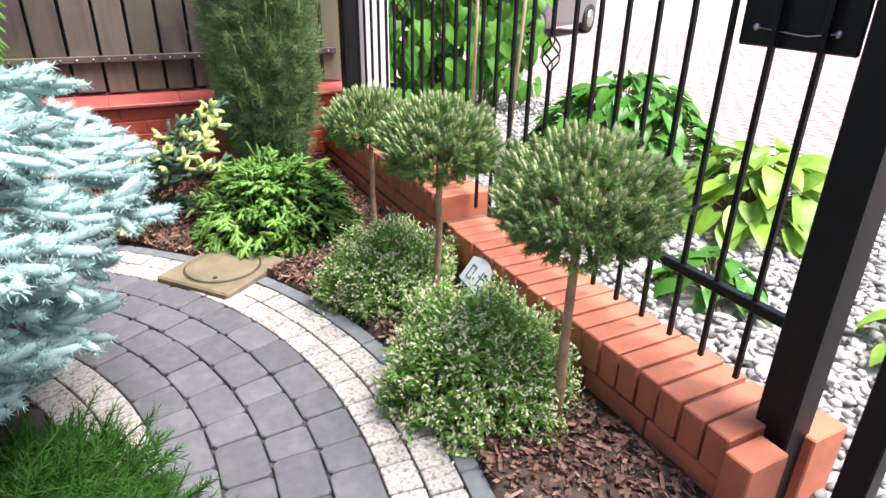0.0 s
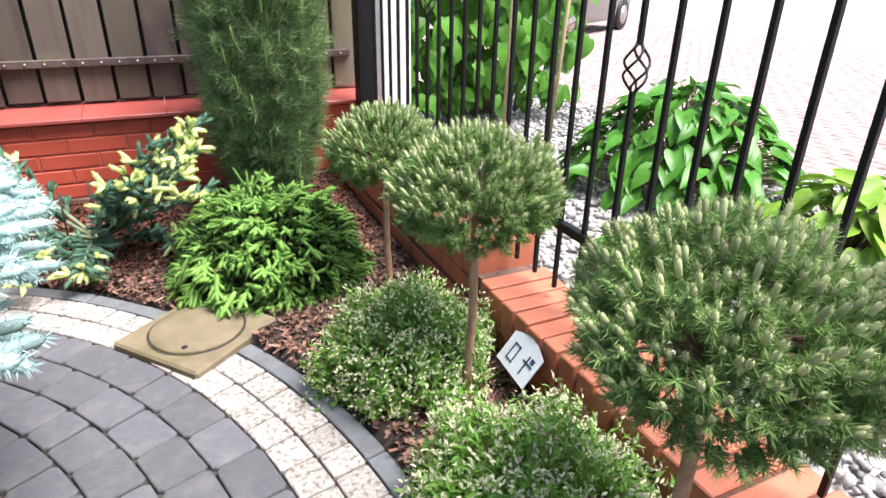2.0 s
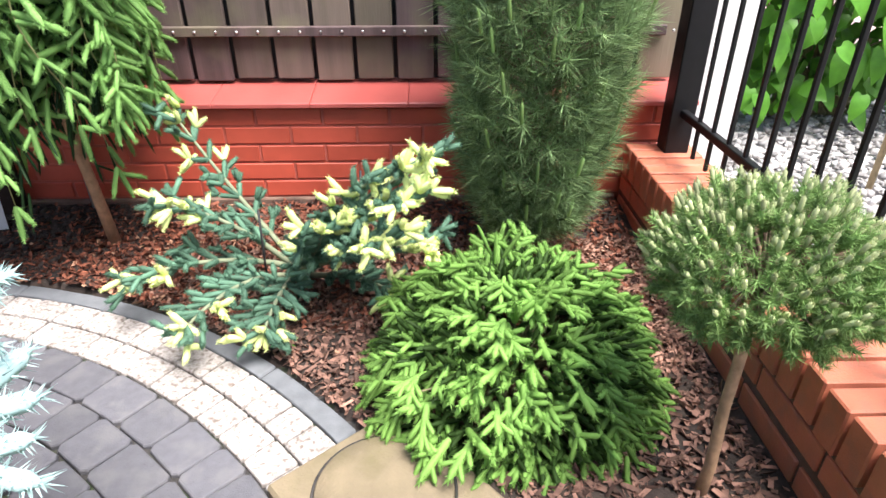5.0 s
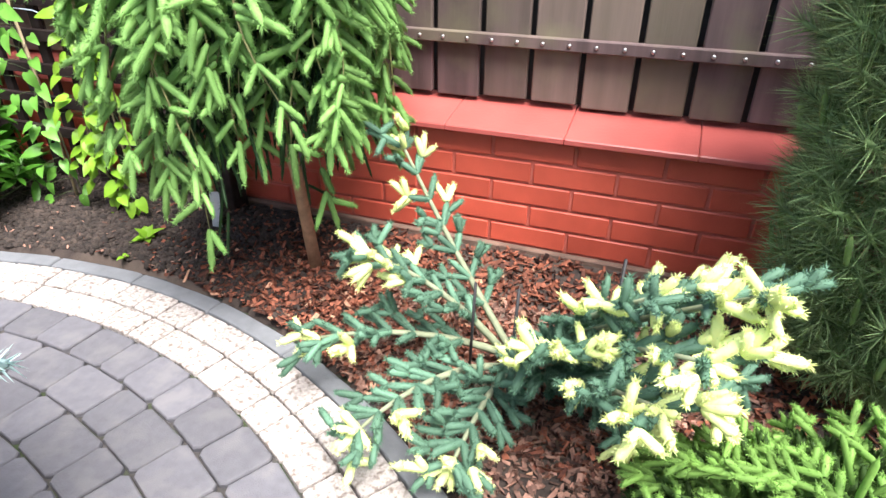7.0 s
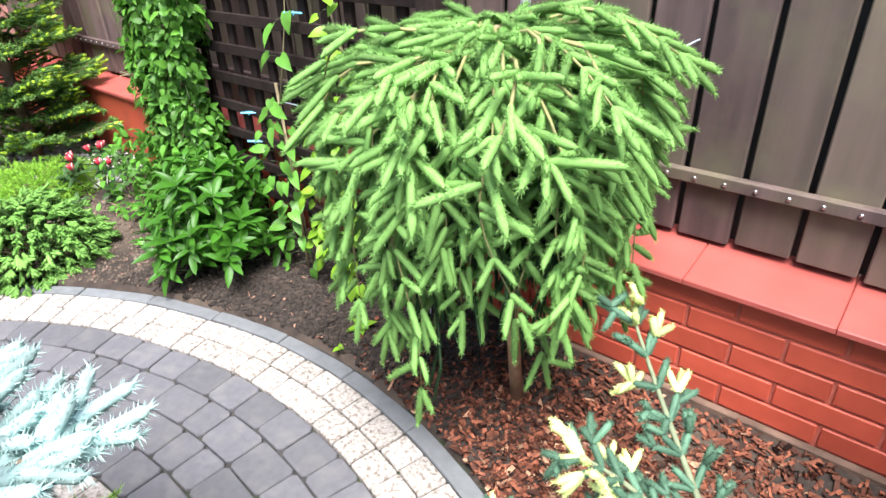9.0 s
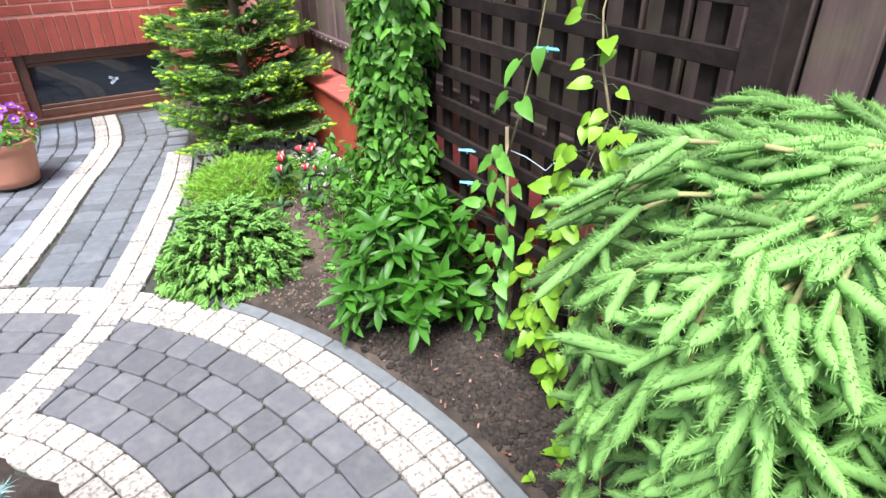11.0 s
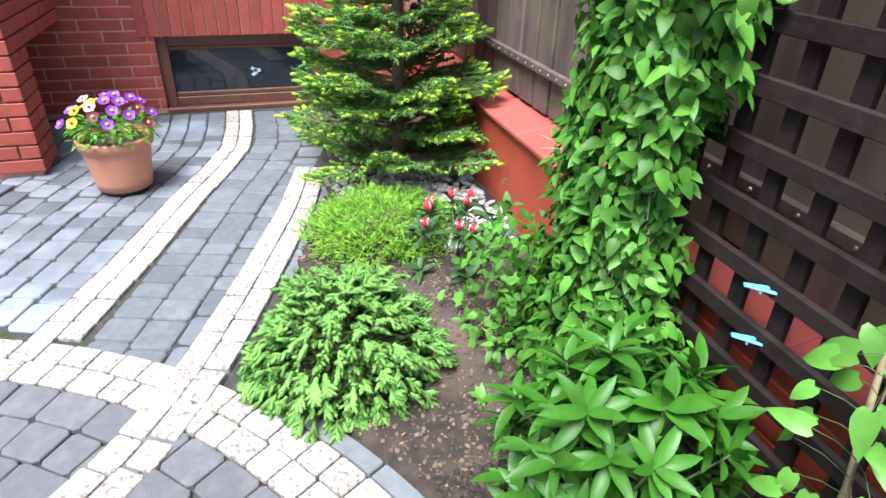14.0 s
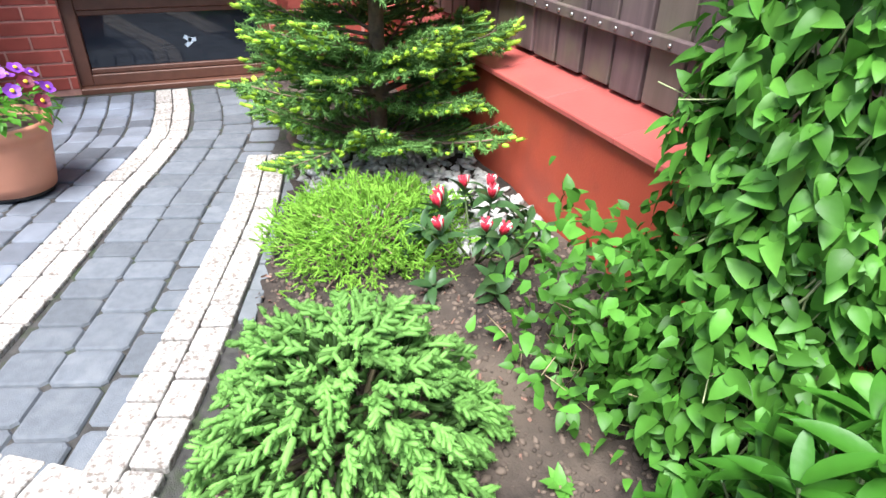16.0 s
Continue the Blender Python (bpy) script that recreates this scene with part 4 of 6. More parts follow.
def dome_spruce(name, label, x, y, r, h, n, ln, seed, mats, nl=0.010, thick=0.004, droop=0.5, zmin=-0.1, needles=46, near=(0, 0, 0), sides=(0.25, 0.55, 0.8), loose=0.30):
    t = thing(name, label, "spruce", (x, y, 0.0))
    g = np.random.default_rng(seed)
    D = dome(n, seed, zmin, 0.16)
    lump = g.uniform(0.80, 1.03, (n, 1)) * (1 + 0.09 * np.sin(D[:, :1] * 6 + seed) * np.cos(D[:, 1:2] * 7))
    P = np.array([x, y, 0.0]) + D * np.array([r, r, h]) * lump
    P[:, 2] = np.maximum(P[:, 2], 0.02)
    away = unit(D * np.array([1, 1, 0]))
    dirs = unit(away + np.array([0, 0, 1]) * (0.45 * np.clip(D[:, 2:3], 0, 1) ** 2 - 0.55 * droop * (1 - np.clip(D[:, 2:3], 0, 1))) + g.normal(0, loose, (n, 3)))
    SP, SD, SL = [], [], []
    for p, d, o in zip(P, dirs, D):
        side = unit(np.cross(d, o + g.normal(0, 0.45, 3)))
        ml = ln * g.uniform(1.1, 1.6)
        p = p - d * ml * 0.6
        SP.append(p), SD.append(d), SL.append(ml)
        for f in sides:
            for sg in (-1, 1):
                if g.random() < 0.85:
                    SP.append(p + d * ml * f), SD.append(unit(d * 0.8 + side * sg * g.uniform(0.55, 0.95) + o * 0.15 + g.normal(0, 0.14, 3))), SL.append(ln * g.uniform(0.55, 0.85) * (1.15 - 0.45 * f))
    shoot_parts(t, "shoot", SP, SD, np.array(SL), needles, nl, 0.0022, 62, thick, 0.15, seed + 1, mats[0], near)
    # Inner layer of needles, coloured dark to stand for shade in the mound.
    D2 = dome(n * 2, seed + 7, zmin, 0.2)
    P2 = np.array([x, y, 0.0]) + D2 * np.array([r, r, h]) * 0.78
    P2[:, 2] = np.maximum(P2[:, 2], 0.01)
    part("inner_foliage", shoots("inner_foliage", P2, unit(D2 + g.normal(0, 0.5, D2.shape)), ln * 1.2, needles // 2, nl * 1.1, 0.0024, 55, thick, 0.1, seed + 2), mats[1], t, "inner needles coloured dark for the shade inside")
    br = [([(x, y, 0.0), tuple(np.array([x, y, 0.02]) * 0.5 + P[i] * 0.5), tuple(P[i])], [0.008, 0.005, 0.002]) for i in range(0, n, 10)]
    part("branchwork", tubes_mesh(br, 4, "branchwork"), M["twig"], t)
    return t


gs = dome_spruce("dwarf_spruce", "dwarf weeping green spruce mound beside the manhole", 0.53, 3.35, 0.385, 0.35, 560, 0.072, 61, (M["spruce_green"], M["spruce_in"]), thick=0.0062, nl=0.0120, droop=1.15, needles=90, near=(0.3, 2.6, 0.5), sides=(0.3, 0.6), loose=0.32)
part("leader", shoots("leader", [(0.48, 3.38, 0.34), (0.47, 3.39, 0.36), (0.50, 3.39, 0.35)], [(0, 0, 1), (-0.4, 0.1, 0.9), (0.5, 0.1, 0.8)], 0.085, 40, 0.010, 0.0026, 62, 0.005, 0, 62), M["spruce_green"], gs, "upright leading shoots")
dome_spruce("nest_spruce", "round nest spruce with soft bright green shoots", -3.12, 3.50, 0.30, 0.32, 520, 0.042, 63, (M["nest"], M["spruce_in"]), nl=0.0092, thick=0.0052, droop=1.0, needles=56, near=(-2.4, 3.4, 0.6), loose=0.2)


def column_pine(x, y):
    t = thing("column_pine", "dense dark column-shaped pine with long needles by the wall", "pine", (x, y, 0.02))
    part("trunk", tube_mesh([(x, y, -0.02), (x, y, 0.6), (x, y, 1.7)], [0.035, 0.028, 0.01], 8, "trunk"), M["bark"], t)
    g = np.random.default_rng(71)
    n = 1250
    z = 0.12 + 1.7 * np.sort(g.random(n))
    a = np.arange(n) * 2.39996
    prof = np.interp(z, [0.1, 0.3, 0.7, 1.2, 1.6, 1.85], [0.13, 0.22, 0.29, 0.30, 0.22, 0.03])
    rr = prof * g.uniform(0.65, 1.0, n)
    P = np.column_stack([x + rr * np.cos(a), y + rr * np.sin(a), z])
    D = unit(np.column_stack([np.cos(a), np.sin(a), g.uniform(0.3, 1.3, n)]))
    part("foliage", shoots("foliage", P - D * 0.05, D, g.uniform(0.06, 0.10, n), 84, 0.085, 0.0021, 50, 0.006, 0, 72), M["pine_dark"], t)
    k = g.random(n) < 0.10
    part("new_growth", shoots("new_growth", P[k] + D[k] * 0.05, unit(D[k] * 0.4 + [0, 0, 1]), 0.07, 26, 0.018, 0.0026, 20, 0.006, 0, 73), M["pine"], t, "lighter upright buds")
    br = [([(x, y, max(0.05, p[2] - 0.12)), tuple(p)], [0.007, 0.003]) for p in P[::6]]
    part("branchwork", tubes_mesh(br, 4, "branchwork"), M["bark"], t)


column_pine(0.67, 4.02)


def silver_fir():
    x, y = -0.14, 3.83
    t = thing("young_fir", "young blue-green fir with pale yellow new shoots", "fir", (x, y, 0.0))
    g = np.random.default_rng(81)
    ends = [((-0.12, 3.85, 0.05), (-0.32, 3.94, 0.27), (-0.50, 4.04, 0.50)), ((-0.12, 3.83, 0.05), (0.06, 3.66, 0.34), (0.31, 3.48, 0.58)), ((-0.10, 3.80, 0.05), (0.05, 3.6, 0.26), (0.20, 3.40, 0.40)), ((-0.12, 3.83, 0.05), (0.05, 3.64, 0.33), (0.25, 3.42, 0.49)), ((-0.11, 3.83, 0.05), (0.02, 3.70, 0.32), (0.17, 3.55, 0.50)),
            ((-0.14, 3.80, 0.05), (-0.25, 3.62, 0.18), (-0.34, 3.42, 0.13)), ((-0.14, 3.84, 0.06), (-0.34, 3.72, 0.20), (-0.55, 3.62, 0.16)), ((-0.12, 3.80, 0.05), (-0.12, 3.60, 0.16), (-0.14, 3.44, 0.10)),
            ((-0.14, 3.84, 0.06), (-0.30, 3.80, 0.28), (-0.46, 3.74, 0.34)), ((-0.10, 3.86, 0.06), (0.10, 3.88, 0.25), (0.26, 3.86, 0.34)), ((-0.10, 3.82, 0.06), (0.10, 3.72, 0.20), (0.30, 3.62, 0.26)), ((-0.12, 3.82, 0.05), (0.0, 3.65, 0.25), (0.03, 3.52, 0.36)), ((-0.1, 3.83, 0.03), (0.08, 3.74, 0.10), (0.2, 3.68, 0.06))]
    P, D, L, TP, TD = [], [], [], [], []
    lines = []
    for e in ends:
        q = np.array(e)
        s = np.linspace(0, 1, 9)[:, None]
        c = (1 - s) ** 2 * q[0] + 2 * s * (1 - s) * q[1] + s ** 2 * q[2]
        lines.append((c, np.linspace(0.011, 0.004, 9)))
        for i in range(2, 9):
            d = unit(c[min(i + 1, 8)] - c[i - 1])
            side = unit(np.cross(d, [0, 0, 1]))
            for sg in (-1, 1):
                for rep in range(2):
                    dd = unit(d * 0.7 + side * sg * g.uniform(0.5, 1.0) + np.array([0, 0, g.uniform(-0.25, 0.5)]))
                    ln = g.uniform(0.05, 0.08)
                    P.append(c[i]), D.append(dd), L.append(ln)
                    if i > (4 if e[2][2] > 0.3 else 5) and g.random() < 0.40:
                        for _ in range(3):
                            TP.append(c[i] + dd * ln), TD.append(unit(dd + g.normal(0, 0.55, 3) + [0, 0, 0.1]))
                    elif g.random() < 0.6:
                        for _ in range(2):
                            P.append(c[i] + dd * ln), D.append(unit(dd + g.normal(0, 0.6, 3))), L.append(g.uniform(0.035, 0.06))
        d = unit(c[-1] - c[-2])
        for _ in range(7):
            TP.append(c[-1]), TD.append(unit(d + g.normal(0, 0.6, 3)))
    part("branchwork", tubes_mesh(lines, 6, "branchwork"), M["fir_twig"], t, "grey-green woody branches")
    shoot_parts(t, "shoot", P, D, L, 140, 0.0150, 0.0028, 66, 0.0080, 0.05, 82, M["fir"], (0.2, 2.6, 0.9))
    shoot_parts(t, "new_shoot", TP, TD, g.uniform(0.036, 0.064, len(TP)), 120, 0.0140, 0.0030, 62, 0.0085, 0, 83, M["fir_tip"], (0.2, 2.6, 0.9), "pale yellow-green new shoots", rest="new_growth")
    for px, py, h in ((-0.10, 3.70, 0.36), (0.10, 3.80, 0.42), (-0.22, 3.78, 0.3)):
        part("support_stick", tube_mesh([(px, py, -0.02), (px + 0.01, py, h)], 0.004, 5, "support_stick"), M["black"], t, "thin dark support stick")


silver_fir()


def weeping_spruce():
    x, y, top = -0.91, 4.03, 1.14
    t = thing("weeping_spruce", "weeping spruce with hanging bright green shoots on a stem", "spruce", (-0.855, 4.10, 0.0))
    part("trunk", tube_mesh([(-0.855, 4.10, -0.03), (-0.87, 4.08, 0.3), (-0.89, 4.05, 0.7), (x, y, top)], [0.022, 0.019, 0.017, 0.013], 9, "trunk"), M["pale_bark"], t)
    g = np.random.default_rng(91)
    P, D, L, PI, DI = [], [], [], [], []
    lines = []
    nb = 116
    for b in range(nb):
        a = b * 2.39996 + g.normal(0, 0.2)
        R = g.uniform(0.20, 0.41) * (1.0 if b % 3 else 0.72)
        h0 = top - 0.02 - g.random() * 0.14
        end = g.uniform(0.50, 0.80) - 0.03 * max(0.0, -math.sin(a)) * g.random() - (0.14 if b % 8 == 3 else 0.0)
        s = np.linspace(0, 1, 15)
        r = R * np.minimum(1, np.sin(np.minimum(s * 2.8, 1.0) * np.pi / 2))
        r = r * (1 + 0.06 * (s > 0.33) * (s - 0.33))
        z = h0 + g.uniform(-0.02, 0.05) * np.sin(np.minimum(s * 3.0, 1) * np.pi) - (h0 - end) * np.clip((s - 0.22) / 0.78, 0, 1) ** 1.15
        wob = a + 0.14 * np.sin(s * 5 + b)
        c = np.column_stack([x + r * np.cos(wob), np.minimum(y + r * np.sin(wob) * 0.95, 4.36 + 0.12 * (z > 0.6)), z])
        lines.append((c, np.linspace(0.0048, 0.0012, 15)))
        for i in range(1, 15):
            d = unit(c[min(i + 1, 14)] - c[i - 1])
            outw = np.array([math.cos(wob[i]), math.sin(wob[i]), 0])
            side = unit(np.cross(d, outw + np.array([0, 0, 0.4])))
            grow = 0.6 + 0.4 * math.sin(math.pi * min(1.0, i / 11.0))
            for sg in (-1, 1):
                if g.random() < 0.66:
                    lift = g.uniform(0.1, 0.55) + (0.35 if i < 6 else 0.0)
                    P.append(c[i] + d * g.uniform(-0.02, 0.02)), D.append(unit(d * g.uniform(0.3, 0.9) + side * sg * g.uniform(0.45, 1.25) + (outw + np.array([0, 0, 0.15 if i < 6 else 0.0])) * lift * 1.3 + g.normal(0, 0.28, 3))), L.append(g.uniform(0.065, 0.13) * grow + 0.012)
            if i < 6 and g.random() < 0.65:
                P.append(c[i]), D.append(unit(d * 0.9 + outw * 0.4 + np.array([0, 0, 0.25]) + g.normal(0, 0.3, 3))), L.append(g.uniform(0.05, 0.09))
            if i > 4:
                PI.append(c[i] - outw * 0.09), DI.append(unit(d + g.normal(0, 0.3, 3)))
        P.append(c[-1]), D.append(unit(c[-1] - c[-2] + outw * 0.02)), L.append(0.085)
    for k in range(70):
        a = k * 2.39996
        rr = 0.16 * math.sqrt((k + 0.5) / 70)
        P.append(np.array([x + rr * math.cos(a), y + rr * math.sin(a), top + 0.02 - rr * 0.2])), D.append(unit([math.cos(a) + g.normal(0, 0.3), math.sin(a) + g.normal(0, 0.3), g.uniform(-0.25, 0.2)])), L.append(g.uniform(0.06, 0.11))
    for a, up, ln in ((195, 0.02, 0.36), (215, 0.05, 0.38), (245, -0.02, 0.38), (275, -0.05, 0.34), (305, 0.0, 0.38), (335, 0.06, 0.42), (10, 0.12, 0.40)):
        u = np.array([math.cos(radians(a)), math.sin(radians(a)), 0])
        sd = np.array([-u[1], u[0], 0])
        ss = np.linspace(0, 1, 10)
        c = np.array([x, y, top - 0.01]) + u * (ss * ln)[:, None] + np.array([0, 0, 1.0]) * (up * 2 * ss - (up + 0.10) * ss ** 2 * 1.2)[:, None]
        lines.append((c, np.linspace(0.007, 0.002, 10)))
        for i in range(1, 10):
            d = unit(c[min(i + 1, 9)] - c[i - 1])
            for sg in (-1, 1):
                P.append(c[i]), D.append(unit(d * 0.9 + sd * sg * g.uniform(0.4, 0.9) + [0, 0, g.uniform(-0.15, 0.3)])), L.append(g.uniform(0.06, 0.10))
        P.append(c[-1]), D.append(d), L.append(0.09)
    part("branchwork", tubes_mesh(lines, 5, "branchwork"), M["weep_twig"], t, "arching tan branches")
    shoot_parts(t, "shoot", P, D, L, 180, 0.0165, 0.0021, 58, 0.0080, 0.20, 92, M["weep"], (-0.5, 2.9, 0.9))
    # Needles behind the hanging shoots; their dark colour paints the crown's shade.
    part("inner_foliage", shoots("inner_foliage", PI, DI, 0.12, 44, 0.012, 0.0024, 52, 0.004, 0.1, 93), M["weep_in"], t, "needles inside the crown, coloured dark as shade")


weeping_spruce()


def blue_spruce():
    x, y = -0.95, 2.05
    t = thing("blue_spruce", "wide silvery blue spruce spreading over the island bed", "spruce", (x, y, 0.02))
    part("trunk", tube_mesh([(x, y, -0.02), (x, y, 0.5), (x, y, 1.0)], [0.05, 0.04, 0.02], 9, "trunk"), M["bark"], t)
    g = np.random.default_rng(101)
    P, D, L, PI, DI = [], [], [], [], []
    lines = []
    for b in range(172):
        a = (radians(-75) + radians(255) * ((b * 0.61803) % 1) if b < 128 else radians(180) + radians(105) * ((b * 0.61803) % 1)) + g.normal(0, 0.04)
        lev = (b % 4) / 3.0
        R = (0.72, 0.84, 0.90, 0.74)[b % 4] * g.uniform(0.9, 1.03) * (1 - 0.05 * np.clip((a - 1.6) / 0.8, 0, 1)) * (1 if b < 128 else 0.9)
        z1 = (0.46, 0.61, 0.75, 0.87)[b % 4] + g.normal(0, 0.03)
        s = np.linspace(0.30, 1, 10)
        c = np.column_stack([x + R * s * np.cos(a + 0.08 * (s - 0.5)), y + R * s * np.sin(a + 0.08 * (s - 0.5)), (z1 + 0.02) * (1 - s) + z1 * s + 0.05 * np.sin(s * 3)])
        lines.append((np.vstack([[x, y, z1 - 0.05], c]), np.linspace(0.016, 0.004, 11)))
        d = unit(c[-1] - c[-3])
        side = unit(np.cross(d, [0, 0, 1]))
        for i in range(2, 10):
            for sg in (-1, 1):
                w = 0.13 * (1 - 0.095 * i) + 0.055
                dd = unit(d * 0.85 + side * sg * g.uniform(0.4, 1.0) + [0, 0, g.uniform(-0.3, 0.5)])
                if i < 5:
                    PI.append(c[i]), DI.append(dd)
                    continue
                P.append(c[i]), D.append(dd), L.append(w)
                for k in (0.55,):
                    for s2 in (-1, 1):
                        if g.random() < 0.85:
                            P.append(c[i] + dd * w * k), D.append(unit(dd + side * s2 * 0.6 + d * 0.5 + [0, 0, g.uniform(-0.2, 0.3)])), L.append(g.uniform(0.06, 0.10))
        for _ in range(6):
            P.append(c[-1] - d * g.uniform(0, 0.05)), D.append(unit(d + g.normal(0, 0.5, 3) + [0, 0, 0.15])), L.append(g.uniform(0.06, 0.10))
    part("limbwork", tubes_mesh(lines, 5, "limbwork"), M["bark"], t)
    shoot_parts(t, "shoot", P, D, L, 112, 0.0235, 0.0030, 64, 0.0105, -0.06, 102, M["blue"], (-0.1, 2.3, 1.0), "silvery blue needle shoots")
    # Shoots on the inner limbs, with shade painted in by a darker colour.
    part("inner_foliage", shoots("inner_foliage", PI, DI, 0.14, 44, 0.017, 0.0026, 58, 0.006, 0.05, 103), M["blue_in"], t, "inner needles, darkened to grey-green for the shade")


blue_spruce()


def juniper(x, y, r, h, seed, material, label, n=420, ln=0.09, dense=34):
    t = thing("juniper", label, "juniper", (x, y, 0.02))
    g = np.random.default_rng(seed)
    D = dome(n, seed, 0.02, 0.2)
    lump = 1 + 0.16 * np.sin(D[:, :1] * 9 + seed) * np.cos(D[:, 1:2] * 8) + 0.10 * np.sin(D[:, :1] * 21) * np.sin(D[:, 1:2] * 19)
    P = np.array([x, y, 0.02]) + D * np.array([r, r, h]) * lump * g.uniform(0.6, 1.0, (n, 1))
    dirs = unit(D * [1, 1, 0.3] + [0, 0, 0.35] + g.normal(0, 0.55, (n, 3)))
    o = part("foliage", shoots("foliage", P - dirs * ln * 0.4, dirs, g.uniform(0.7, 1.3, n) * ln, dense, ln * 0.32, 0.0021, 48, 0.002, -0.05, seed + 1), material, t)
    tagged(o, kind="stuff")
    br = [([(x, y, 0.02), tuple(P[i])], [0.006, 0.002]) for i in range(0, n, max(8, n // 60))]
    part("branchwork", tubes_mesh(br, 4, "branchwork"), M["bark"], t)


juniper(-0.38, 1.62, 0.32, 0.26, 111, M["jun"], "feathery dark green juniper in the island bed", 1900, 0.10, 50)
juniper(-1.35, 2.93, 0.16, 0.10, 113, M["jun_y"], "small yellow-green juniper under the blue spruce", 160, 0.07)
juniper(-3.96, 3.79, 0.37, 0.145, 115, M["jun_y"], "flat golden juniper spreading over the path edge", 4600, 0.027, 20)


def yard_fir():
    x, y = -4.61, 4.02
    t = thing("yard_fir", "layered dark fir with lime green buds near the house", "fir", (x, y, 0.02))
    part("trunk", tube_mesh([(x, y, -0.03), (x, y, 0.8), (x, y, 2.1)], [0.04, 0.03, 0.008], 8, "trunk"), M["bark"], t)
    g = np.random.default_rng(121)
    P, D, L, TP, TD, lines = [], [], [], [], [], []
    for tier in range(15):
        z0 = 0.16 + 0.135 * tier + g.normal(0, 0.015)
        R = 0.57 * (1 - tier / 17)
        for b in range(17 if tier < 5 else 10):
            a = b * 2 * math.pi / (17 if tier < 5 else 10) + tier * 0.9 + g.normal(0, 0.2)
            z0 += g.normal(0, 0.022)
            r = R * g.uniform(0.62, 1.12)
            s = np.linspace(0.05, 1, 10)
            c = np.column_stack([x + r * s * np.cos(a), np.minimum(y + r * s * np.sin(a), 4.37 + (0.1 if z0 > 0.55 else 0)), z0 + 0.04 * s + g.uniform(0.0, 0.16) * s ** 2 - 0.03 * (tier < 2)])
            lines.append((c, np.linspace(0.009, 0.003, 10)))
            d = np.array([math.cos(a), math.sin(a), 0.1])
            side = np.array([-math.sin(a), math.cos(a), 0])
            for i in range(2, 10):
                for sg in (-1, 1):
                    w = 0.05 + 0.13 * (1 - s[i]) ** 0.7
                    dd = unit(d * 0.75 + side * sg * 0.85 + [0, 0, g.uniform(-0.1, 0.2)])
                    P.append(c[i]), D.append(dd), L.append(w)
                    for k in (0.4, 0.75, 1.0):
                        if g.random() < 0.75:
                            P.append(c[i] + dd * w * k), D.append(unit(dd + d * 0.5 + g.normal(0, 0.3, 3))), L.append(0.05)
                        if g.random() < 0.42 and s[i] > 0.4:
                            TP.append(c[i] + dd * w * k + d * 0.035), TD.append(unit(dd + d + [0, 0, 0.5] + g.normal(0, 0.3, 3)))
    part("branchwork", tubes_mesh(lines, 4, "branchwork"), M["bark"], t)
    part("foliage", shoots("foliage", P, D, L, 22, 0.022, 0.0050, 62, 0.005, 0, 122), M["firh"], t)
    part("new_growth", shoots("new_growth", TP, TD, 0.030, 24, 0.015, 0.0042, 50, 0.0072, 0, 123), M["firh_tip"], t, "lime green new buds")


yard_fir()


def rhododendron(name, label, x, y, r, h, nw, per, size, shapes, seed, low=0.1, material=None, near=(0, 0, 0), inner=0, wide=0.3):
    """Leaf whorls on stems over a dome; those nearest to a place have leaves of their own, the others are joined."""
    t = thing(name, label, "rhododendron", (x, y, 0.0))
    g = np.random.default_rng(seed)
    D = np.vstack([dome(nw, seed, low, 0.12), dome(inner, seed + 3, low, 0.2)]) if inner else dome(nw, seed, low, 0.12)
    tips = np.array([x, y, 0.02]) + D * np.array([r, r, h]) * np.r_[g.uniform(0.84, 1.0, nw), g.uniform(0.45, 0.75, len(D) - nw)][:, None]
    tips[:, 2] = np.maximum(tips[:, 2], 0.22 * h)
    tips[:, 1] = np.minimum(tips[:, 1], 4.26)
    order = np.argsort(np.linalg.norm(tips - np.asarray(near), axis=1))
    rank = {int(k): i for i, k in enumerate(order)}
    lines, tops, JP, JD, JN, JL = [], [], [], [], [], []
    for j, (tip, d) in enumerate(zip(tips, D)):
        if j % 2 == 0:
            lines.append(([(x, y, 0.0), tuple(np.array([x, y, 0.03]) * 0.5 + tip * 0.5 - [0, 0, 0.03]), tuple(tip)], [0.006, 0.004, 0.0025]))
        ax = unit(d * np.array([0.7, 0.7, 0.3]) + [0, 0, 0.75] + g.normal(0, 0.18, 3))
        if j < nw:
            tops.append((tip, ax))
        u = unit(np.cross(ax, [0.3, 0.9, 0.1]))
        w = np.cross(ax, u)
        for k in range(per):
            a = k * 2.39996 + g.normal(0, 0.25)
            el = 0.05 + 1.05 * (k / per) + g.normal(0, 0.15)
            dd = unit((u * math.cos(a) + w * math.sin(a)) * math.cos(el) + ax * math.sin(el))
            at, sz = tip - ax * 0.03 * (1 - k / per), size * g.uniform(0.7, 1.15)
            if rank[j] * per < 296:
                place_leaf(t, shapes, at, dd, ax, sz, g)
            else:
                JP.append(at), JD.append(dd), JN.append(ax), JL.append(sz)
    if JP:
        JL = np.array(JL)
        o = part("leafage", leaves("leafage", JP, JD, JN, JL, JL * wide, 5, 0.35, 0.2, 0.9), material, t)
        tagged(o, kind="stuff")
    tagged(part("stemwork", tubes_mesh(lines, 5, "stemwork"), M["green_stem"], t), kind="stuff")
    return t, tops


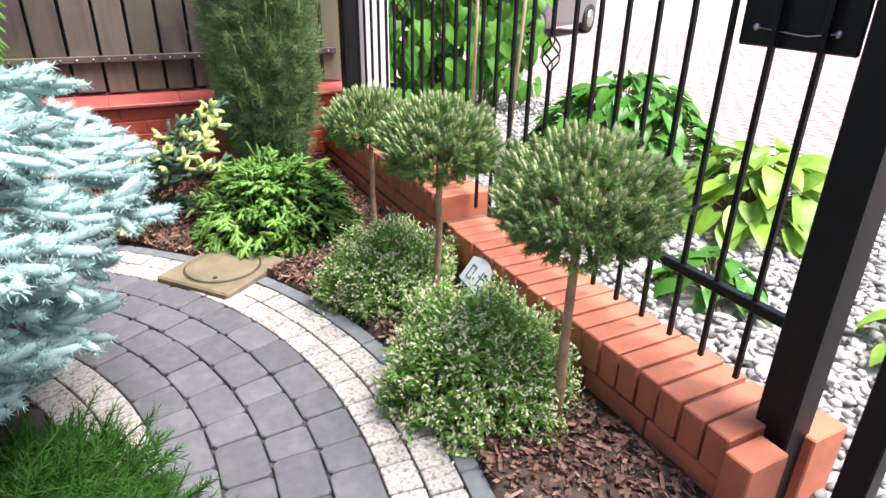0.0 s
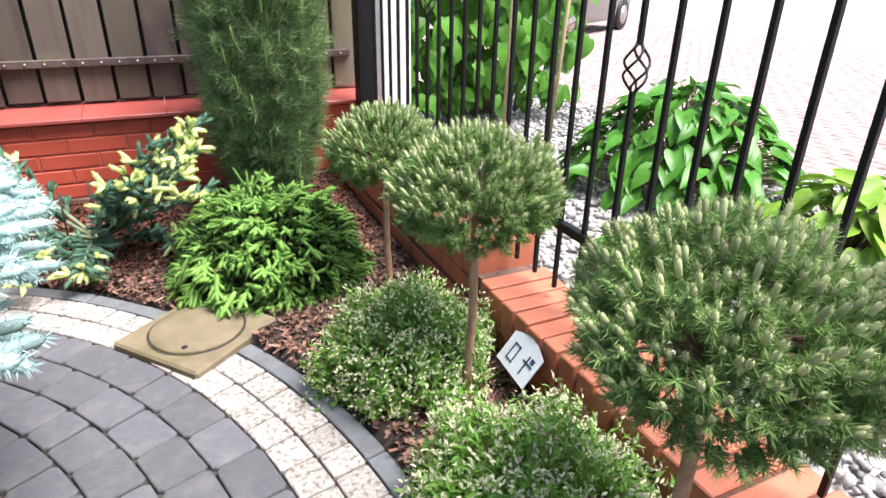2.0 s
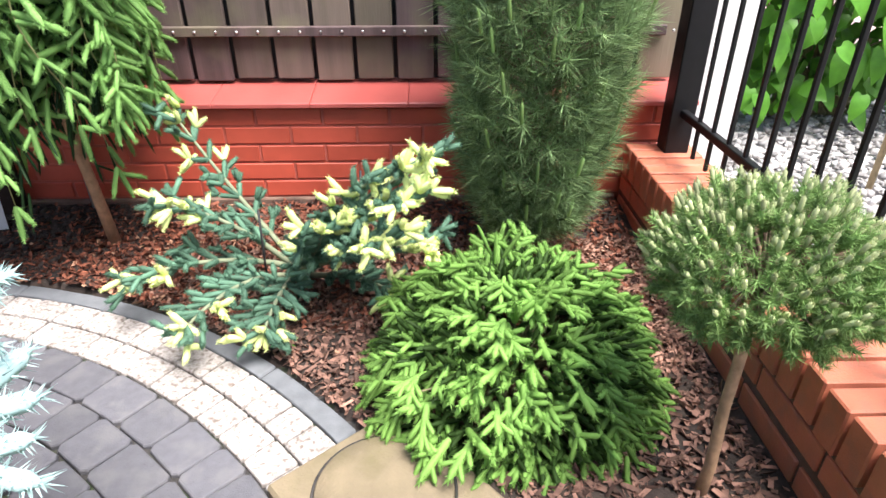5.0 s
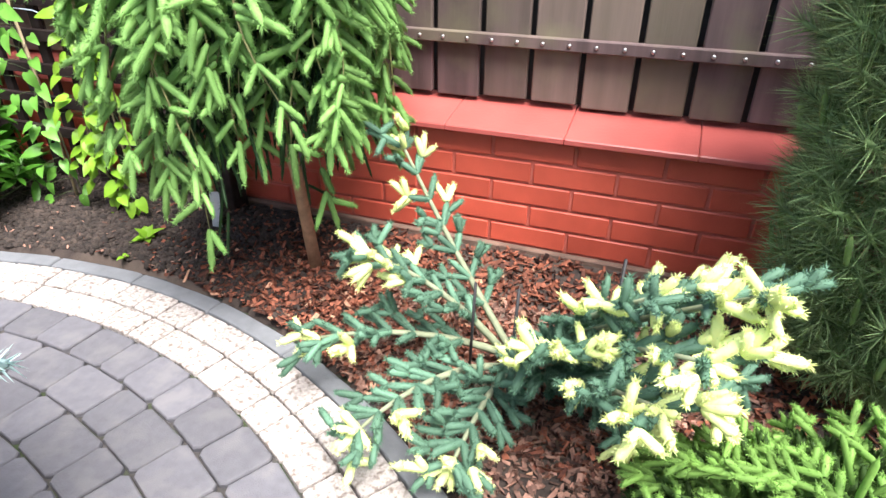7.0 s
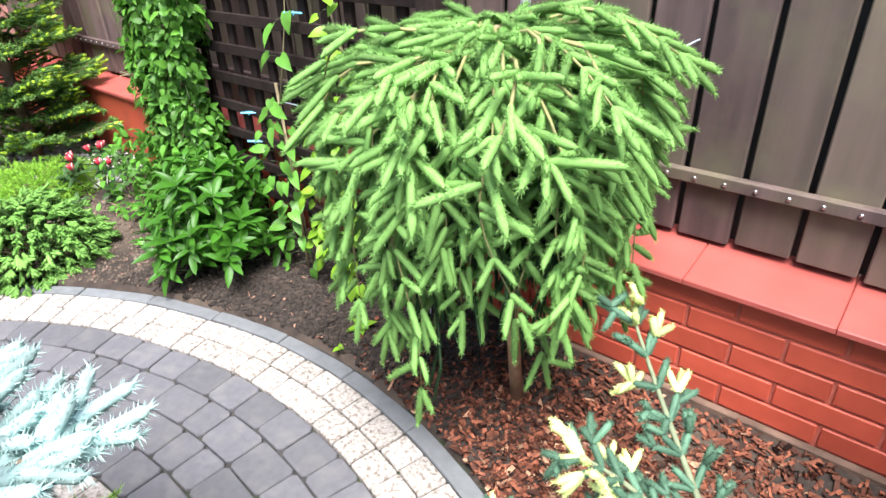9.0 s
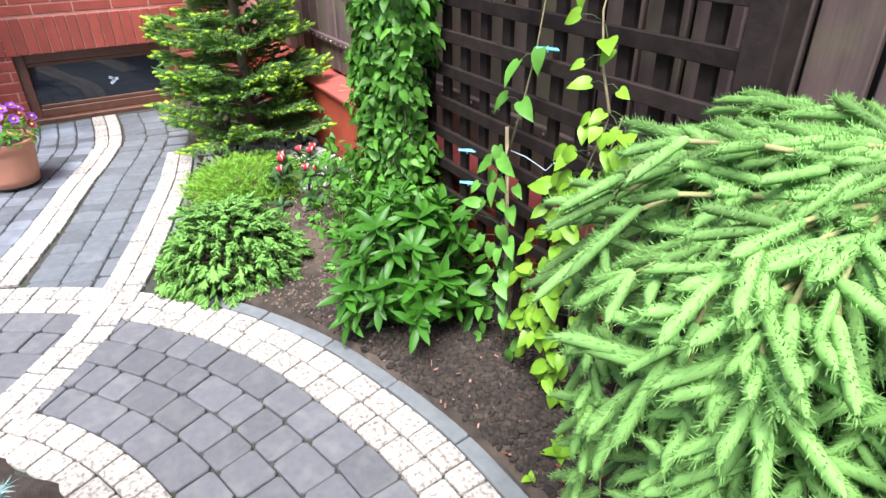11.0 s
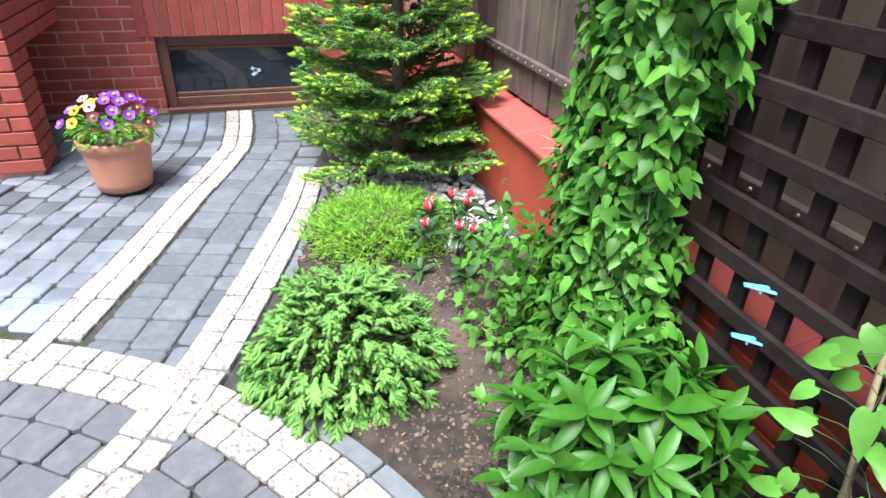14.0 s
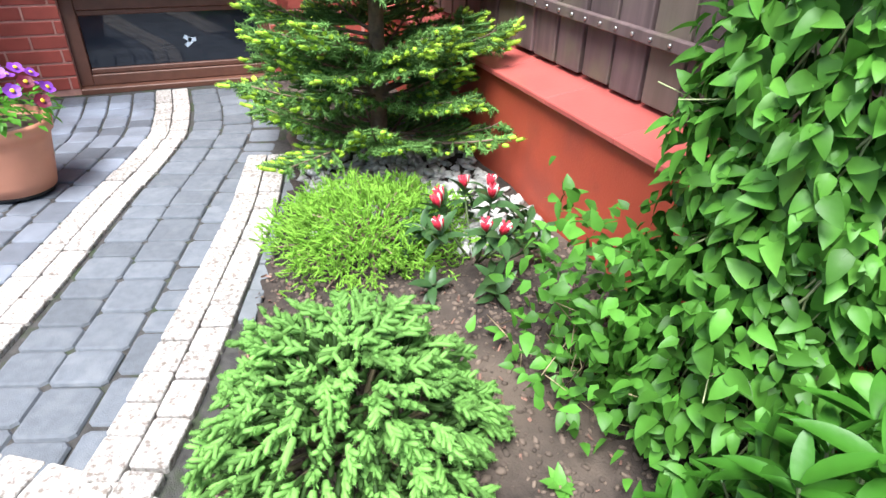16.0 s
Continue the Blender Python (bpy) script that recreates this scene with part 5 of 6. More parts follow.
rh_shapes = leaf_shapes("leaf", 4, M["rhod"], 131, wide=0.29, rows=5, fold=0.35, curl=0.2, point=0.9)
rhododendron("rhododendron", "glossy green rhododendron with long leaves in whorls", -2.38, 4.0, 0.31, 0.51, 62, 8, 0.098, rh_shapes, 132, 0.20, M["rhod"], (-2.2, 2.9, 1.0), 36, 0.29)
rh_dark = leaf_shapes("leaf", 3, M["rhod_d"], 133, wide=0.40, rows=3, fold=0.3, curl=0.3, point=0.85)
rb, tops = rhododendron("budding_rhododendron", "small dark rhododendron with red flower buds", -3.68, 4.05, 0.26, 0.23, 26, 7, 0.078, rh_dark, 134)
g = np.random.default_rng(135)
tops = sorted(tops, key=lambda q: -q[0][2])[:8]
for i, (tip, ax) in enumerate(tops):
    for k in range(9):
        a = k * 2.4
        d = unit(ax + 0.45 * np.array([math.cos(a), math.sin(a), 0]))
        me = tube_mesh([tuple(tip + ax * 0.01), tuple(tip + ax * 0.015 + d * 0.018), tuple(tip + ax * 0.015 + d * 0.042)], [0.004, 0.009, 0.003], 6, "flower_bud")
        part("flower_bud", me, M["red"] if k < 6 else M["white"], rb, "red rhododendron bud" if k < 6 else "cream rhododendron bud")


def clematis_column():
    x, y = -2.79, 4.18
    t = thing("clematis", "tall dense clematis climbing the lattice", "climber", (x, y, 0.02))
    g = np.random.default_rng(141)
    n = 7000
    z = 0.12 + 1.6 * g.random(n)
    a = g.uniform(0, 2 * math.pi, n)
    pr = np.interp(z, [0.1, 0.35, 0.6, 1.0, 1.25, 1.7], [0.29, 0.26, 0.20, 0.21, 0.24, 0.2]) * (1 + 0.2 * np.sin(z * 13 + a * 2) * np.cos(z * 5 + a * 3) + 0.16 * np.sin(z * 31 + a * 4) * np.sin(a * 3))
    rr = pr * np.sqrt(g.uniform(0.35, 1.0, n))
    cx = x - 0.10 * np.clip((0.55 - z) / 0.4, 0, 1) + 0.03 * np.sin(z * 6)
    P = np.column_stack([cx + rr * np.cos(a), np.minimum(y + 0.62 * rr * np.sin(a), 4.33), z])
    out = np.column_stack([np.cos(a), np.sin(a), np.zeros(n)])
    D = unit(out * 0.6 + np.array([0, 0, -0.5]) + g.normal(0, 0.6, (n, 3)))
    N = unit(out * 0.9 + np.array([0, -0.2, 0.7]) + g.normal(0, 0.32, (n, 3)))
    ln = 0.026 + 0.034 * g.random(n) ** 1.4
    order = np.argsort(np.linalg.norm(P - np.array([-2.45, 3.5, 0.95]), axis=1) + 0.35 * g.random(n))
    cs = leaf_shapes("leaf", 5, M["clem_leaf"], 142, wide=0.58, rows=4, fold=0.28, curl=0.4, point=0.60)
    for i in order[:298]:
        place_leaf(t, cs, P[i], D[i], N[i], ln[i] * 1.1, g)
    r = order[298:]
    o = part("leafage", leaves("leafage", P[r], D[r], N[r], ln[r], ln[r] * g.uniform(0.52, 0.66, len(r)), 4, 0.28, 0.4, 0.62), M["clem"], t)
    tagged(o, kind="stuff")
    lines = []
    for k in range(34):
        b = g.uniform(0, 6.28)
        zz = np.linspace(0.0, g.uniform(0.8, 1.7), 14)
        q = np.column_stack([x + 0.13 * np.cos(b + zz * 3) + g.normal(0, 0.012, 14), np.minimum(y + 0.08 * np.sin(b + zz * 3) + g.normal(0, 0.01, 14), 4.3), zz])
        lines.append((q, 0.0022))
    for k in range(150):
        p = P[int(g.integers(n))]
        p = p + np.array([0, -0.01, 0]) if k < 10 else np.array([x + g.normal(0, 0.13), 4.06 + g.normal(0, 0.05), g.uniform(1.2, 1.68)])
        q = [p, p + g.normal(0, 0.025, 3), p + g.normal(0, 0.04, 3) + [0, -0.02, 0.02], p + g.normal(0, 0.05, 3) + [0, -0.03, 0.01]]
        lines.append((q, 0.0013))
    tagged(part("stemwork", tubes_mesh(lines, 4, "stemwork"), M["pale_stem"], t, "tangled pale green stems"), kind="stuff")
    m = 620
    P = np.column_stack([-3.04 + g.normal(0, 0.14, m), 4.07 + g.normal(0, 0.08, m), 0.05 + 0.42 * g.random(m) ** 1.2])
    tagged(part("low_leafage", leaves("low_leafage", P, unit(g.normal(0, 1, (m, 3)) + [0, -0.4, 0]), unit(g.normal(0, 0.4, (m, 3)) + [0, -0.3, 1]), g.uniform(0.03, 0.055, m), g.uniform(0.02, 0.032, m), 3), M["clem"], t), kind="stuff")
    lines = [([P[i], P[i] + g.normal(0, 0.03, 3), P[i] + g.normal(0, 0.05, 3) - [0, 0, 0.03], P[i] + g.normal(0, 0.06, 3) - [0, 0, 0.05]], 0.0015) for i in range(0, m, 9) if P[i][2] < 0.22]
    tagged(part("dry_stemwork", tubes_mesh(lines, 4, "dry_stemwork"), M["cane"], t, "dry tangled stems at the foot"), kind="stuff")


clematis_column()

# lattice and young climbers
lat = thing("lattice", "dark brown wooden lattice in front of the wall", "lattice", (-2.2, 4.32, 0.05))
for z in np.arange(0.232, 1.9, 0.126):
    part("slat", box(-3.05, 4.302, z, -1.38, 4.322, z + 0.042, 0.002), M["lattice"], lat)
for x in np.arange(-3.02, -1.41, 0.126):
    part("slat", box(x, 4.324, 0.05, x + 0.042, 4.344, 1.9, 0.002), M["lattice"], lat)
part("post", box(-1.40, 4.295, 0.0, -1.32, 4.375, 1.95, 0.004), M["lattice"], lat, "dark square lattice post")


def clothespin(x, z, tilt, y=4.295):
    t = thing("clothespin", "blue plastic clothespin clipped to the lattice", "clothespin", (x, y, z), group="clothespins on the lattice")
    r = Matrix.Translation((x, y - 0.012, z)) @ Matrix.Rotation(radians(58), 4, "Z") @ Matrix.Rotation(radians(tilt), 4, "Y")
    for s in (-1, 1):
        b = box(-0.033, -0.005 + s * 0.006, -0.003, 0.033, 0.005 + s * 0.006, 0.003, 0.002)
        bmesh.ops.rotate(b, verts=b.verts[:], cent=(0, 0, 0), matrix=Matrix.Rotation(radians(7 * s), 3, "Z"))
        bmesh.ops.transform(b, matrix=r, verts=b.verts[:])
        part("jaw", b, M["pin"], t)
    part("spring", tube_mesh([tuple(r @ Vector((0, -0.012, -0.008))), tuple(r @ Vector((0, 0, 0.006))), tuple(r @ Vector((0, 0.012, -0.008)))], 0.003, 5, "spring"), M["pin"], t)


for x, z, a in ((-2.40, 0.630, 4), (-2.39, 0.503, 6), (-1.985, 1.065, 6), (-2.645, 1.112, 28), (-2.06, 1.285, 0)):
    clothespin(x, z, a)


def vine(label, path, n, shapes, size, seed, stems=M["twig"], spread=0.07):
    """A thin climber: a stem along path, pairs of heart-shaped leaves on it."""
    base = path[0]
    t = thing("young_climber", label, "climber", base)
    g = np.random.default_rng(seed)
    p = np.array(path, float)
    part("stem", tube_mesh(p, np.linspace(0.004, 0.0018, len(p)), 6, "stem"), stems, t)
    seg = np.linspace(0, len(p) - 1.001, n)
    lines = []
    for i, s in enumerate(seg):
        k = int(s)
        q = p[k] * (1 - (s - k)) + p[k + 1] * (s - k)
        for sg in (-1, 1):
            e = q + np.array([sg * g.uniform(0.3, 1) * spread, -g.uniform(0.0, 0.9) * spread, g.uniform(-0.5, 0.6) * spread])
            lines.append(([q, (q + e) / 2 + [0, 0, 0.008], e], 0.0010))
            place_leaf(t, shapes, e, (sg * 0.6 + g.normal(0, 0.5), -0.45 + g.normal(0, 0.2), -0.45 + g.normal(0, 0.3)), (0.35 + 0.3 * g.normal(), -0.75, 0.8 + 0.2 * g.normal()), size * g.uniform(0.7, 1.2), g)
    tagged(part("stalkwork", tubes_mesh(lines, 4, "stalkwork"), M["green_stem"], t), kind="stuff")
    return t


vs = leaf_shapes("leaf", 4, M["vine"], 151, wide=0.70, rows=5, fold=0.25, curl=0.35, point=0.55, heart=1.0)
vg = leaf_shapes("leaf", 4, M["vine_g"], 152, wide=0.62, rows=5, fold=0.25, curl=0.35, point=0.55, heart=1.0)
vine("young clematis with green heart-shaped leaves tied to a cane", ((-1.98, 4.20, 0.02), (-2.0, 4.20, 0.3), (-2.04, 4.20, 0.5), (-2.07, 4.22, 0.72)), 18, vg, 0.066, 153, spread=0.085)
vine("thin climber stem clipped to the lattice", ((-2.07, 4.22, 0.72), (-2.03, 4.24, 0.9), (-2.02, 4.27, 1.05), (-2.0, 4.29, 1.28)), 4, vg, 0.08, 154, spread=0.055)
for dx, dz, sd, nn in ((-0.06, 0.0, 155, 24), (0.03, 0.02, 157, 19), (-0.12, -0.12, 158, 15)):
    vine("young climber with bright yellow-green leaves", ((-1.70, 4.19, 0.02), (-1.70 + dx, 4.18, 0.22), (-1.70 + dx, 4.17, 0.42 + dz), (-1.68 + dx, 4.18, 0.60 + dz), (-1.66 + dx * 0.7, 4.19, 0.78 + dz), (-1.62 + dx * 0.5, 4.21, 0.96 + dz)), nn, vs, 0.058, sd, spread=0.065)
vine("thin climber shoot with yellow-green leaves on the lattice", ((-1.64, 4.2, 0.98), (-1.70, 4.22, 1.08), (-1.74, 4.24, 1.2), (-1.72, 4.27, 1.42)), 6, vs, 0.055, 156, M["cane"], spread=0.06)
cane = thing("cane", "pale bamboo cane beside the young clematis", "cane", (-2.0, 4.19, 0.0))
part("rod", tube_mesh([(-2.0, 4.19, -0.03), (-2.05, 4.22, 0.45), (-2.13, 4.26, 0.80)], 0.006, 7, "rod"), M["cane"], cane)
tie = thing("string_tie", "pale string tying the cane to the lattice", "string", (-2.1, 4.26, 0.74))
part("string", tube_mesh([(-2.10, 4.245, 0.735), (-2.03, 4.265, 0.728), (-1.96, 4.29, 0.70), (-1.93, 4.295, 0.735), (-1.90, 4.295, 0.73)], 0.0018, 5, "string"), M["tie"], tie)

# ---- pot with pansies ----
px, py = -4.79, 2.62
PS = 1.15
pot = thing("flower_pot", "terracotta pot of violet and yellow pansies on the paving", "flower pot", (px, py, 0.0))


def lathe(profile, sides=40, cx=0.0, cy=0.0):
    bm = bmesh.new()
    rings = [[bm.verts.new((cx + r * math.cos(2 * math.pi * j / sides), cy + r * math.sin(2 * math.pi * j / sides), z)) for j in range(sides)] for r, z in profile]
    for lo, hi in zip(rings, rings[1:]):
        for j in range(sides):
            bm.faces.new((lo[j], lo[(j + 1) % sides], hi[(j + 1) % sides], hi[j]))
    bm.faces.new(rings[0][::-1])
    bm.faces.new(rings[-1])
    for f in bm.faces:
        f.smooth = True
    return bm


part("body", lathe([(0.100, 0.012), (0.112, 0.014), (0.118, 0.05), (0.135, 0.17), (0.141, 0.20), (0.150, 0.202), (0.154, 0.235), (0.150, 0.245), (0.142, 0.242), (0.136, 0.205)], 40, px, py), M["terracotta"], pot)
part("foot", lathe([(0.105, 0.002), (0.108, 0.006), (0.106, 0.013)], 40, px, py), M["black"], pot)
part("potting_soil", lathe([(0.138, 0.20), (0.137, 0.215), (0.06, 0.225)], 24, px, py), M["soil"], pot)
g = np.random.default_rng(161)
n = 260
a, r = g.uniform(0, 6.28, n), 0.17 * np.sqrt(g.random(n))
P = np.column_stack([px + r * np.cos(a), py + r * np.sin(a), 0.235 + g.random(n) * 0.07])
part("leafage", leaves("leafage", P, unit(np.column_stack([np.cos(a), np.sin(a), g.normal(0.2, 0.5, n)])), unit(np.column_stack([0.3 * np.cos(a), 0.3 * np.sin(a), np.ones(n)])), 0.035, 0.02, 2), M["hyd"], pot, "small green pansy leaves")


def pansy(p, d, col, eye):
    """Five rounded petals round a dark eye."""
    d = Vector(d).normalized()
    q = d.to_track_quat("Z", "Y").to_matrix().to_4x4()
    q.translation = Vector(p)
    bm = bmesh.new()
    for k in range(5):
        an = math.pi / 2 + k * 2 * math.pi / 5
        c = Vector((0.012 * math.cos(an), 0.012 * math.sin(an), 0.001 * k))
        vs2 = [bm.verts.new(c + Vector((0.0135 * math.cos(t2), 0.0135 * math.sin(t2), 0.004 * math.cos(t2 - an)))) for t2 in np.linspace(0, 2 * math.pi, 11)[:-1]]
        mid = bm.verts.new(c + Vector((0, 0, -0.002)))
        for j in range(10):
            bm.faces.new((mid, vs2[j], vs2[(j + 1) % 10]))
    f = part("flower", bm, col, pot, m=q)
    part("eye", lathe([(0.007, 0.0065), (0.006, 0.008), (0.002, 0.009)], 10), eye, f, m=q)
    return f


for i in range(26):
    a = i * 2.39996
    r = 0.19 * math.sqrt((i + 0.5) / 26)
    h = 0.32 + 0.09 * (1 - (r / 0.19) ** 2) + g.normal(0, 0.012)
    cols = ("yellow",) if math.sin(a) < -0.35 and i % 2 == 0 else ("purple", "purple", "purple", "maroon") if math.sin(a) > -0.1 else ("white", "maroon", "purple")
    c = cols[int(g.integers(len(cols)))]
    pansy((px + r * math.cos(a), py + r * math.sin(a), h), (0.8 * r / 0.19 * math.cos(a) + 0.45, 0.8 * r / 0.19 * math.sin(a) + 0.1, 0.8), M[c], M["maroon"] if c in ("yellow", "white") else M["yellow"])

pot.scale = (PS, PS, PS)

# ---- small fixed things ----
slab = thing("manhole", "square mossy concrete slab with a round cover", "manhole", (0.215, 2.965, 0.0))
ux, uy = Vector((0.64, -0.768, 0)), Vector((0.768, 0.64, 0))
mc = Vector((0.215, 2.965, 0.0))
rot = Matrix((ux, uy, Vector((0, 0, 1)))).transposed().to_4x4()
rot.translation = mc
part("slab", box(-0.185, -0.185, -0.05, 0.185, 0.185, 0.024, 0.008), M["concrete"], slab, m=rot)
part("cover", lathe([(0.150, 0.020), (0.150, 0.030), (0.146, 0.034), (0.0995, 0.035), (0.02, 0.036)], 48), M["concrete"], slab, "round concrete cover with a lifting hole", m=rot)
part("rim", lathe([(0.158, 0.018), (0.158, 0.0252), (0.151, 0.0253), (0.151, 0.018)], 48), M["joint"], slab, m=rot)
part("lifting_hole", lathe([(0.010, 0.034), (0.010, 0.0365), (0.004, 0.0366)], 12), M["black"], slab, m=rot @ Matrix.Translation((0.06, -0.11, 0)))
plate = thing("number_plate", "curved white enamel house number plate leaning on the plinth", "sign", (1.07, 2.26, 0.03))
pm = Matrix.Translation((1.05, 2.26, 0.135)) @ Matrix.Rotation(radians(36), 4, "Y") @ Matrix.Rotation(radians(4), 4, "X") @ Matrix.Scale(0.78, 4)
bm = bmesh.new()
outline = [(-0.10, -0.075), (0.10, -0.075)] + [(0.10 - 0.02 * k, 0.052 + 0.028 * math.sin(math.pi * k / 10)) for k in range(11)]
lo = [bm.verts.new((-0.002, y2, z2)) for y2, z2 in outline]
hi = [bm.verts.new((0.002, y2, z2)) for y2, z2 in outline]
bm.faces.new(lo)
bm.faces.new(hi[::-1])
for i in range(len(lo)):
    bm.faces.new((lo[i], lo[(i + 1) % len(lo)], hi[(i + 1) % len(lo)], hi[i]))
bmesh.ops.recalc_face_normals(bm, faces=bm.faces[:])
part("enamel", bm, M["plate"], plate, m=pm)
for b in ((-0.0045, -0.08, -0.002, -0.0025, -0.02, 0.004), (-0.0045, -0.045, -0.05, -0.0025, -0.038, 0.03), (-0.0045, 0.02, -0.045, -0.0025, 0.026, 0.02), (-0.0045, 0.055, -0.045, -0.0025, 0.061, 0.02), (-0.0045, 0.02, 0.02, -0.0025, 0.061, 0.026), (-0.0045, 0.02, -0.045, -0.0025, 0.061, -0.04), (-0.0045, -0.075, 0.012, -0.0025, -0.055, 0.03)):
    part("lettering", box(*b), M["ink"], plate, "dark unreadable lettering", m=pm)
tag_o = thing("plant_tag", "grey plastic plant tag stuck in the mulch", "plant tag", (-1.33, 4.20, 0.02))
part("blade", box(-0.022, -0.001, -0.03, 0.022, 0.001, 0.10, 0.0008), M["tag"], tag_o, m=Matrix.Translation((-1.33, 4.20, 0.06)) @ Matrix.Rotation(radians(-14), 4, "X") @ Matrix.Rotation(radians(-6), 4, "Y"))

rod_o = thing("support_pole", "pale grey metal pole behind the weeping spruce", "pole", (-1.035, 4.34, 0.0))
part("rod", tube_mesh([(-1.035, 4.34, -0.05), (-1.035, 4.34, 0.8), (-1.035, 4.34, 1.75)], 0.014, 10, "rod"), M["pole"], rod_o)
line_o = thing("guy_string", "pale blue string tied from the spruce to the fence", "string", (-0.63, 4.4, 1.05))
part("string", tube_mesh([(-0.66, 4.20, 1.05), (-0.635, 4.36, 1.052), (-0.625, 4.538, 1.060)], 0.0025, 6, "string"), M["tie"], line_o)


def seedling(x, y, n, size, seed, shapes, label):
    t = thing("seedling", label, "seedling", (x, y, bed_z(x, y)))
    g = np.random.default_rng(seed)
    for k in range(n):
        a = k * 2.4
        place_leaf(t, shapes, (x, y, bed_z(x, y) + 0.005), (math.cos(a) + g.normal(0, 0.3), math.sin(a) + g.normal(0, 0.3), g.uniform(0.2, 1.4)), (0, 0, 1), size * g.uniform(0.6, 1.2), g)
    part("stalk", tube_mesh([(x, y, -0.01), (x, y, bed_z(x, y) + 0.012)], 0.003, 5, "stalk"), M["twig"], t)


seedling(-1.50, 4.03, 8, 0.055, 171, vs, "small pale-leaved seedling in the soil")
seedling(-1.48, 3.91, 3, 0.035, 172, vs, "tiny yellow-green seedling in the soil")
seedling(-0.11, 3.47, 4, 0.04, 173, vg, "tiny green weed in the bark mulch")
seedling(-2.85, 3.86, 11, 0.045, 174, vg, "green weed rosette beside the nest spruce")

# ---- outside the fence: hostas, broad shrub, stakes, car ----
def hosta(x, y, r, h, n, size, shapes, label, seed):
    t = thing("hosta", label, "hosta", (x, y, 0.0), group="hostas in the gravel")
    g = np.random.default_rng(seed)
    for k in range(n):
        a = k * 2.39996 + g.normal(0, 0.15)
        q = math.sqrt((k + 0.5) / n)
        e = np.array([x + r * 0.8 * q * math.cos(a), y + r * 0.8 * q * math.sin(a), max(0.05, h * (1 - 0.88 * q ** 2.2) * g.uniform(0.8, 1.05))])
        part("stalk", tube_mesh([(x, y, -0.02), ((x + e[0]) / 2, (y + e[1]) / 2, e[2] * 0.75), tuple(e)], [0.005, 0.004, 0.003], 4, "stalk"), M["twig"], t)
        place_leaf(t, shapes, e, (math.cos(a + g.normal(0, 0.5)), math.sin(a + g.normal(0, 0.5)), 0.05 - 0.5 * q + g.normal(0, 0.25)), (0.6 * math.cos(a), 0.6 * math.sin(a), 0.85), size * g.uniform(0.8, 1.15), g)


hs = leaf_shapes("leaf", 4, M["hosta"], 181, wide=0.62, rows=5, fold=0.35, curl=0.3, point=0.6, heart=0.8)
hy = leaf_shapes("leaf", 4, M["hosta_y"], 182, wide=0.66, rows=5, fold=0.35, curl=0.3, point=0.6, heart=0.8)
hosta(2.95, 3.60, 0.78, 0.57, 296, 0.155, hs, "large green hosta in pale gravel", 183)
hosta(2.84, 2.46, 0.50, 0.40, 120, 0.175, hy, "yellow-green hosta in pale gravel", 184)
hosta(1.98, 1.96, 0.22, 0.15, 40, 0.12, hs, "small narrow-leaved hosta in pale gravel", 185)
hosta(2.35, 1.25, 0.3, 0.2, 26, 0.14, hy, "small yellow hosta beside the gate", 186)
hosta(1.95, 2.75, 0.20, 0.22, 26, 0.13, hs, "upright green hosta close to the fence", 187)
by = leaf_shapes("leaf", 4, M["hyd"], 188, wide=0.72, rows=5, fold=0.2, curl=0.35, point=0.58, heart=0.8)
t = thing("broad_shrub", "tall broad-leaved shrub behind the iron fence", "shrub", (2.6, 5.6, 0.0))
g = np.random.default_rng(189)
lines = []
for k in range(298):
    e = np.array([2.6 + g.uniform(-0.85, 0.8), 5.45 + g.uniform(-0.35, 0.35), 0.25 + 1.45 * g.random()])
    place_leaf(t, by, e, (g.normal(0, 0.6), -0.5, -0.8), (0.2 * g.normal(), -1.0, 0.6), 0.15 * g.uniform(0.8, 1.25), g)
    if k % 6 == 0:
        lines.append(([(2.75 + g.normal(0, 0.15), 5.7, -0.03), (2.75 * 0.4 + e[0] * 0.6, 5.68, e[2] * 0.6), tuple(e)], [0.012, 0.008, 0.004]))
m = 900
P = np.column_stack([2.6 + g.uniform(-0.9, 0.85, m), 5.62 + g.uniform(-0.3, 0.3, m), 0.12 + 1.65 * g.random(m)])
tagged(part("leafage", leaves("leafage", P, g.normal(0, 0.6, (m, 3)) + [0, -0.5, -0.7], g.normal(0, 0.3, (m, 3)) + [0, -1.0, 0.6], g.uniform(0.11, 0.18, m), g.uniform(0.08, 0.12, m), 4), M["hyd"], t), kind="stuff")
part("stemwork", tubes_mesh(lines, 5, "stemwork"), M["twig"], t)
for (x0, y0, x1, y1) in ((2.3, 4.55, 2.35, 4.6), (2.42, 4.2, 2.62, 4.35)):
    st = thing("stake", "pale wooden plant stake in the gravel", "stake", (x0, y0, 0.0), group="stakes in the gravel")
    part("rod", tube_mesh([(x0, y0, -0.03), ((x0 + x1) / 2, (y0 + y1) / 2, 0.7), (x1, y1, 1.5)], [0.014, 0.013, 0.012], 8, "rod"), M["cane"], st)


